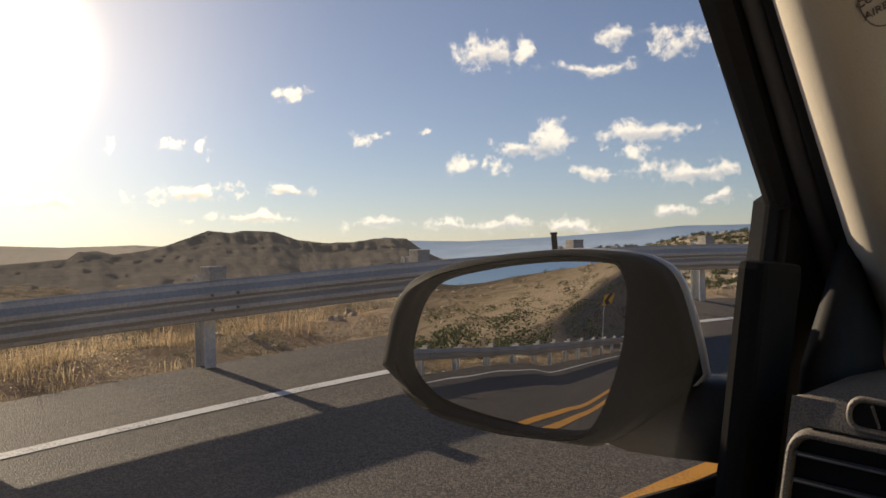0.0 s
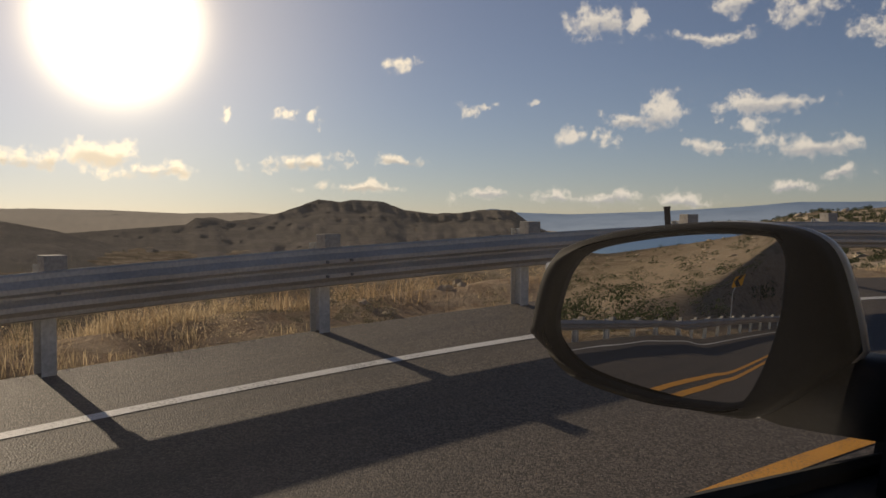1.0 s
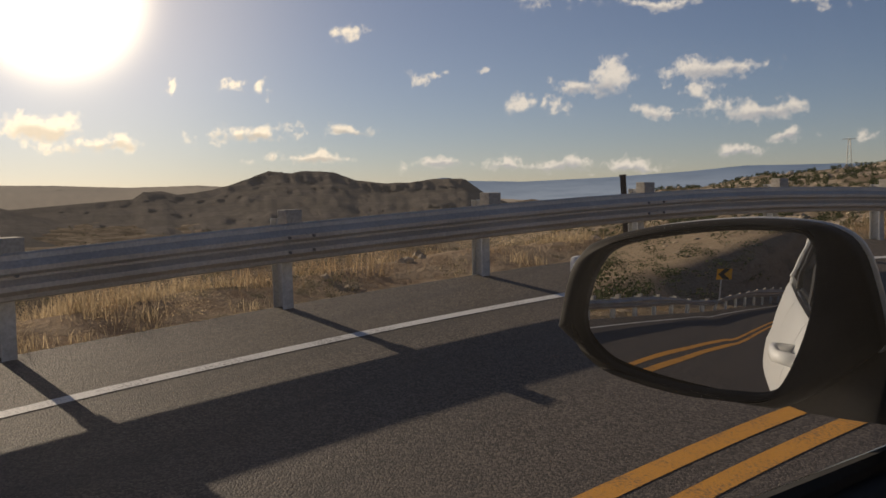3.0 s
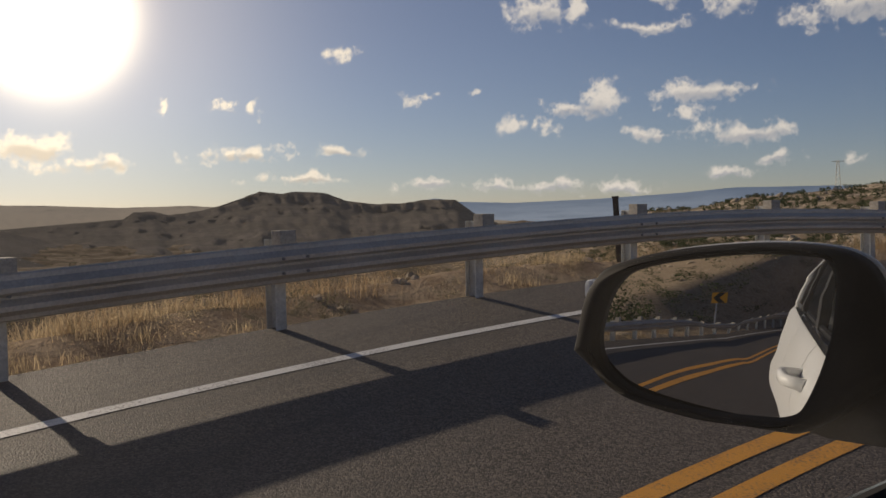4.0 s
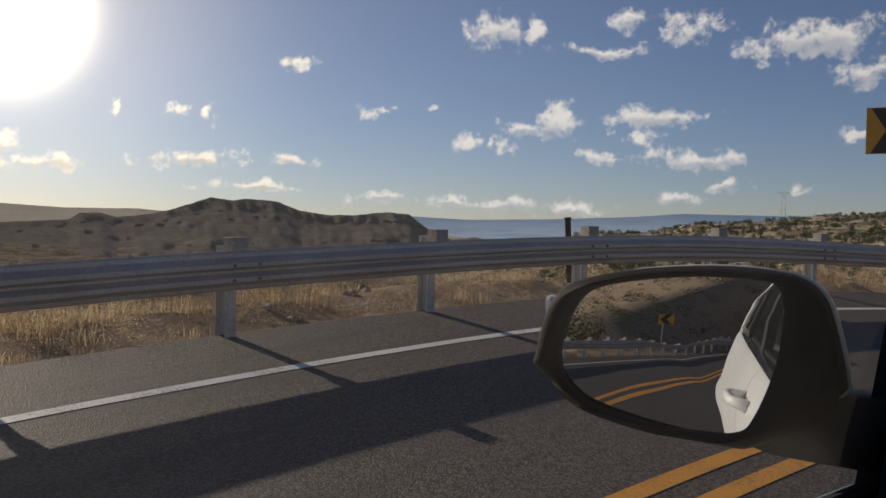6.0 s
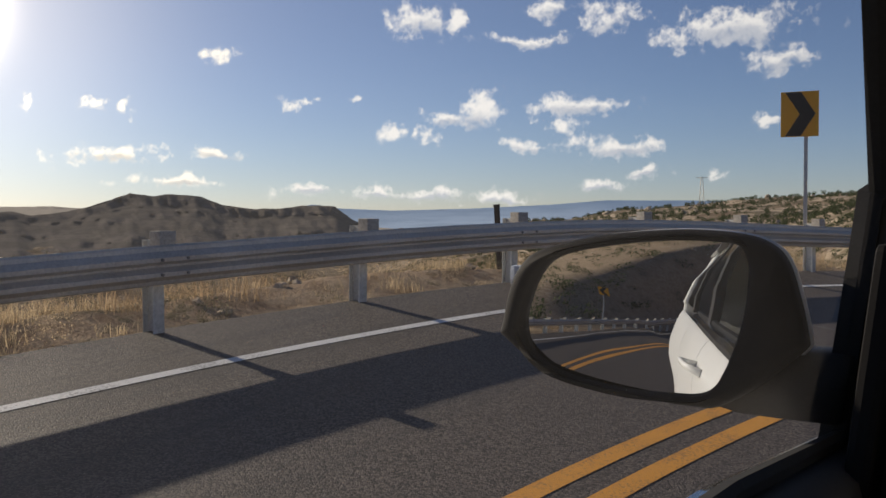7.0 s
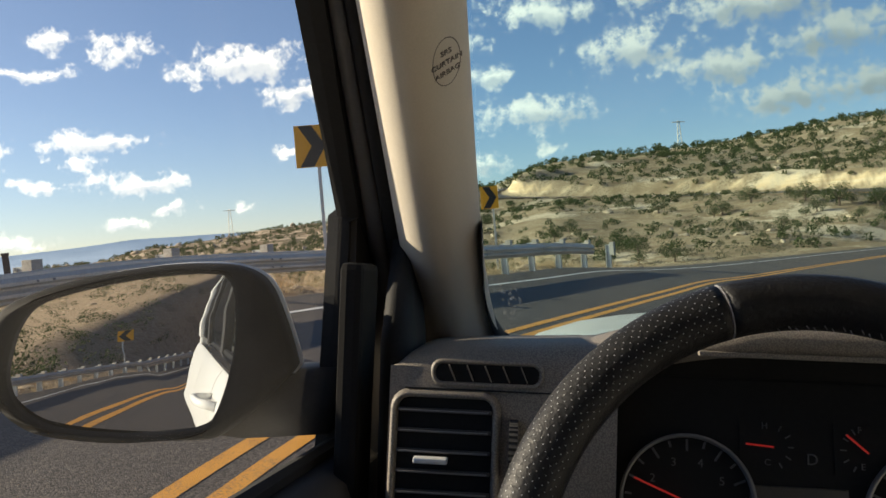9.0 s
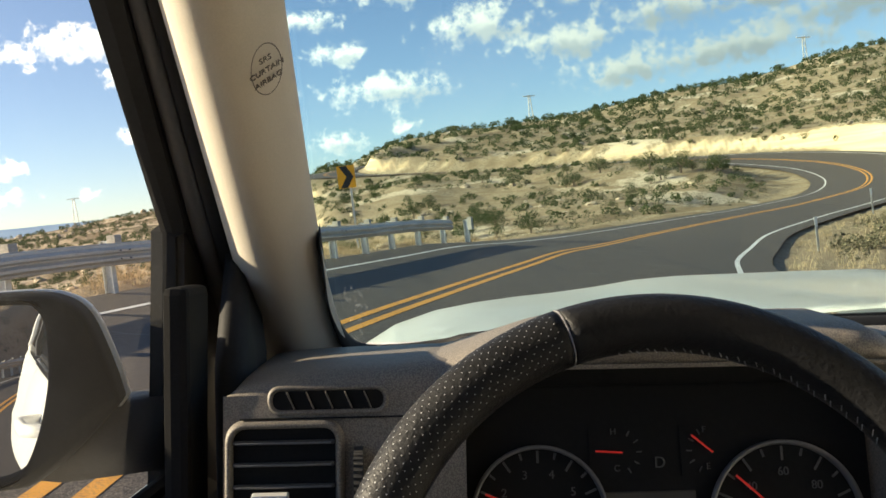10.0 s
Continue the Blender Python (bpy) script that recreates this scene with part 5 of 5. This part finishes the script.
def field(n, az0, az1, r0, r1, clear=7.5):
    a = np.radians(rng.uniform(az0, az1, n))
    r = r0 * (r1 / r0) ** rng.random(n)
    p = np.c_[-np.sin(a) * r, np.cos(a) * r]
    d = np.sqrt(((p[:, None, :] - CENTRE[None, ::4, :2]) ** 2).sum(2)).min(1)
    p = p[d > clear]
    return np.c_[p, ground_height(p[:, 0], p[:, 1])]


hill = np.concatenate([field(2500, -36, 30, 55, 420), field(2600, 8, 36, 150, 460), field(2200, -36, 8, 110, 270)])
v, f = leaf_clumps(hill, rng.uniform(.30, .95, len(hill)) * np.clip(np.hypot(hill[:, 0], hill[:, 1]) / 190, .5, 1.35), 74, .22)
scatter_mesh("shrubs", v, f, JUNIPER, "dark green juniper shrubs dotting the hillside", "shrubs")
sage = np.concatenate([field(1500, -36, 8, 26, 260, 7), field(700, 110, 320, 14, 140, 8)])
v, f = leaf_clumps(sage, rng.uniform(.2, .5, len(sage)), 80, .13, .65)
scatter_mesh("sagebrush", v, f, SAGE, "grey-green sagebrush scattered over dry soil", "shrubs")
near_brush, _ = roadside(260, -26, 34, -4.8, -9)
brush = np.concatenate([near_brush, field(900, 8, 100, 9.5, 60, 6.2), field(900, 8, 100, 40, 170, 6.2)])
v, f = grass_blades(brush, rng.uniform(.12, .42, len(brush)), .16, 90, .0022, 1.4)
scatter_mesh("dry_brush", v, f, BRUSH, "brown dry brush on the slope below the guardrail", "shrubs")
back = field(2800, 120, 240, 14, 200, 7)
v, f = leaf_clumps(back, rng.uniform(.25, .95, len(back)), 64, .13)
scatter_mesh("shrubs", v, f, JUNIPER, "dark shrubs on the slope behind the car", "shrubs")
far = field(1500, 26, 100, 170, 900, 20)
v, f = leaf_clumps(far, rng.uniform(.6, 1.6, len(far)), 50, .2)
scatter_mesh("shrubs", v, f, SAGE, "scattered dark shrubs down in the valley", "shrubs")


def stone_field(points, size):
    bm = bmesh.new()
    bmesh.ops.create_icosphere(bm, subdivisions=2, radius=1)
    base = np.array([q.co for q in bm.verts])
    tri = np.array([[q.index for q in t.verts] for t in bm.faces])
    bm.free()
    out_v, out_f = [], []
    for i, (p, s) in enumerate(zip(points, size)):
        k = rng.normal(0, 1.6, (3, 3))
        w = 1 + .22 * np.sin(base @ k[0]) + .16 * np.sin(base @ k[1] * 1.7 + 1)
        q = np.round(base * w[:, None] * 2.2) / 2.2 * .7 + base * w[:, None] * .3
        out_v.append(q * (s * rng.uniform(.6, 1.3, 3) * np.array([1, 1, .6])) + p)
        out_f.append(tri + i * len(base))
    return np.concatenate(out_v), [tuple(t) for t in np.concatenate(out_f)]


rocks = np.concatenate([field(520, -36, 40, 30, 240, 8), field(60, 8, 34, 150, 430, 7), field(1300, 120, 260, 12, 160, 7)])
v, f = stone_field(rocks, rng.uniform(.12, .5, len(rocks)) ** 1.2 * np.clip(np.hypot(rocks[:, 0], rocks[:, 1]) / 80, .5, 2.2))
scatter_mesh("boulders", v, f, ROCK, "pale sandstone boulders on the slopes", "rocks")
outcrop = field(110, 7, 33, 190, 430, 7)
v, f = stone_field(outcrop, rng.uniform(.5, 1.0, len(outcrop)) ** 2 * 2.0)
scatter_mesh("rock_outcrops", v, f, ROCK, "pale sandstone outcrops along the low ridge", "rocks")
pebbles, _ = roadside(420, -25, 36, -4.15, -9)
v, f = stone_field(pebbles, rng.uniform(.02, .10, len(pebbles)) * (1 + 1.5 * (rng.random(len(pebbles)) > .93)))
scatter_mesh("stones", v, f, ROCK, "pale stones scattered along the verge", "rocks")


def juniper(p, size, label):
    thing = tagged(new("juniper"), label, "shrub", "junipers on the slope")
    bm = bmesh.new()
    rod(bm, (0, 0, -.3), (.03, .02, .5), .09, .05, 8)
    for a in (0.4, 2.4, 4.5):
        rod(bm, (.02, .01, .35), (.4 * math.cos(a), .4 * math.sin(a), .85), .045, .015, 6)
    part("trunk", bm, BARK, thing)
    c = np.array([(0.5 * math.cos(a) * q, 0.5 * math.sin(a) * q, .05 + .28 * h) for a, q, h in ((0, 0, 2), (.5, 1, 1), (1.8, 1, .8), (3.0, 1, 1.2), (4.2, 1, .7), (5.4, 1, 1), (1, .5, 2.6))])
    v, f = leaf_clumps(c, np.array([.55, .45, .42, .5, .4, .45, .38]), 330, .075, .9)
    crown = mesh_of("crown", v, f, JUNIPER, False)
    crown.parent = thing
    thing.matrix_basis = pose(*p, 0, 0, 0) @ Matrix.Diagonal((size, size, size, 1))
    return thing


first = None
for p in field(70, -34, 4, 46, 130, 7):
    if first is None:
        first = juniper(p, .8, "dark green juniper bush on a dry slope")
    else:
        s = rng.uniform(.35, .95)
        t = copy_thing(first, pose(*p, 0, 0, rng.uniform(0, 360)))
        t.scale = (s, s, s * rng.uniform(.8, 1.1))


for x, y, s in ((26.0, 82.0, 1.9), (28.6, 80.0, 1.5), (24.2, 85.5, 1.6), (30.2, 83.5, 1.3), (20.5, 90.0, 1.5), (17.0, 86.5, 1.2), (12.0, 92.0, 1.4)):
    z = float(ground_height(np.array([x]), np.array([y]))[0])
    t = copy_thing(first, pose(x, y, z, 0, 0, 40 * x))
    t.scale = (s, s, s * .8)


def pylon(p, h):
    thing = tagged(new("pylon"), "distant lattice power pylon on the skyline", "pylon", "pylons on the skyline")
    bm = bmesh.new()
    for sx in (-1, 1):
        rod(bm, (sx * h * .09, 0, 0), (sx * h * .03, 0, h), .12, sides=6)
    for k in range(6):
        rod(bm, (-h * .09 * (1 - k / 9), 0, h * k / 6), (h * .09 * (1 - (k + 1) / 9), 0, h * (k + 1) / 6), .07, sides=5)
    part("lattice", bm, GALVANISED, thing)
    bm = bmesh.new()
    rod(bm, (-h * .22, 0, h * .96), (h * .22, 0, h * .96), .12, sides=6)
    part("crossarm", bm, GALVANISED, thing)
    z = float(ground_height(np.array([p[0]]), np.array([p[1]]))[0])
    thing.matrix_basis = pose(p[0], p[1], z, 0, 0, 20)


for az_p, r_p, h_p in ((-9.0, 270, 9), (-25.2, 280, 12), (19, 430, 12)):
    q = bearing(az_p, 0) * r_p
    pylon((q.x, q.y), h_p)
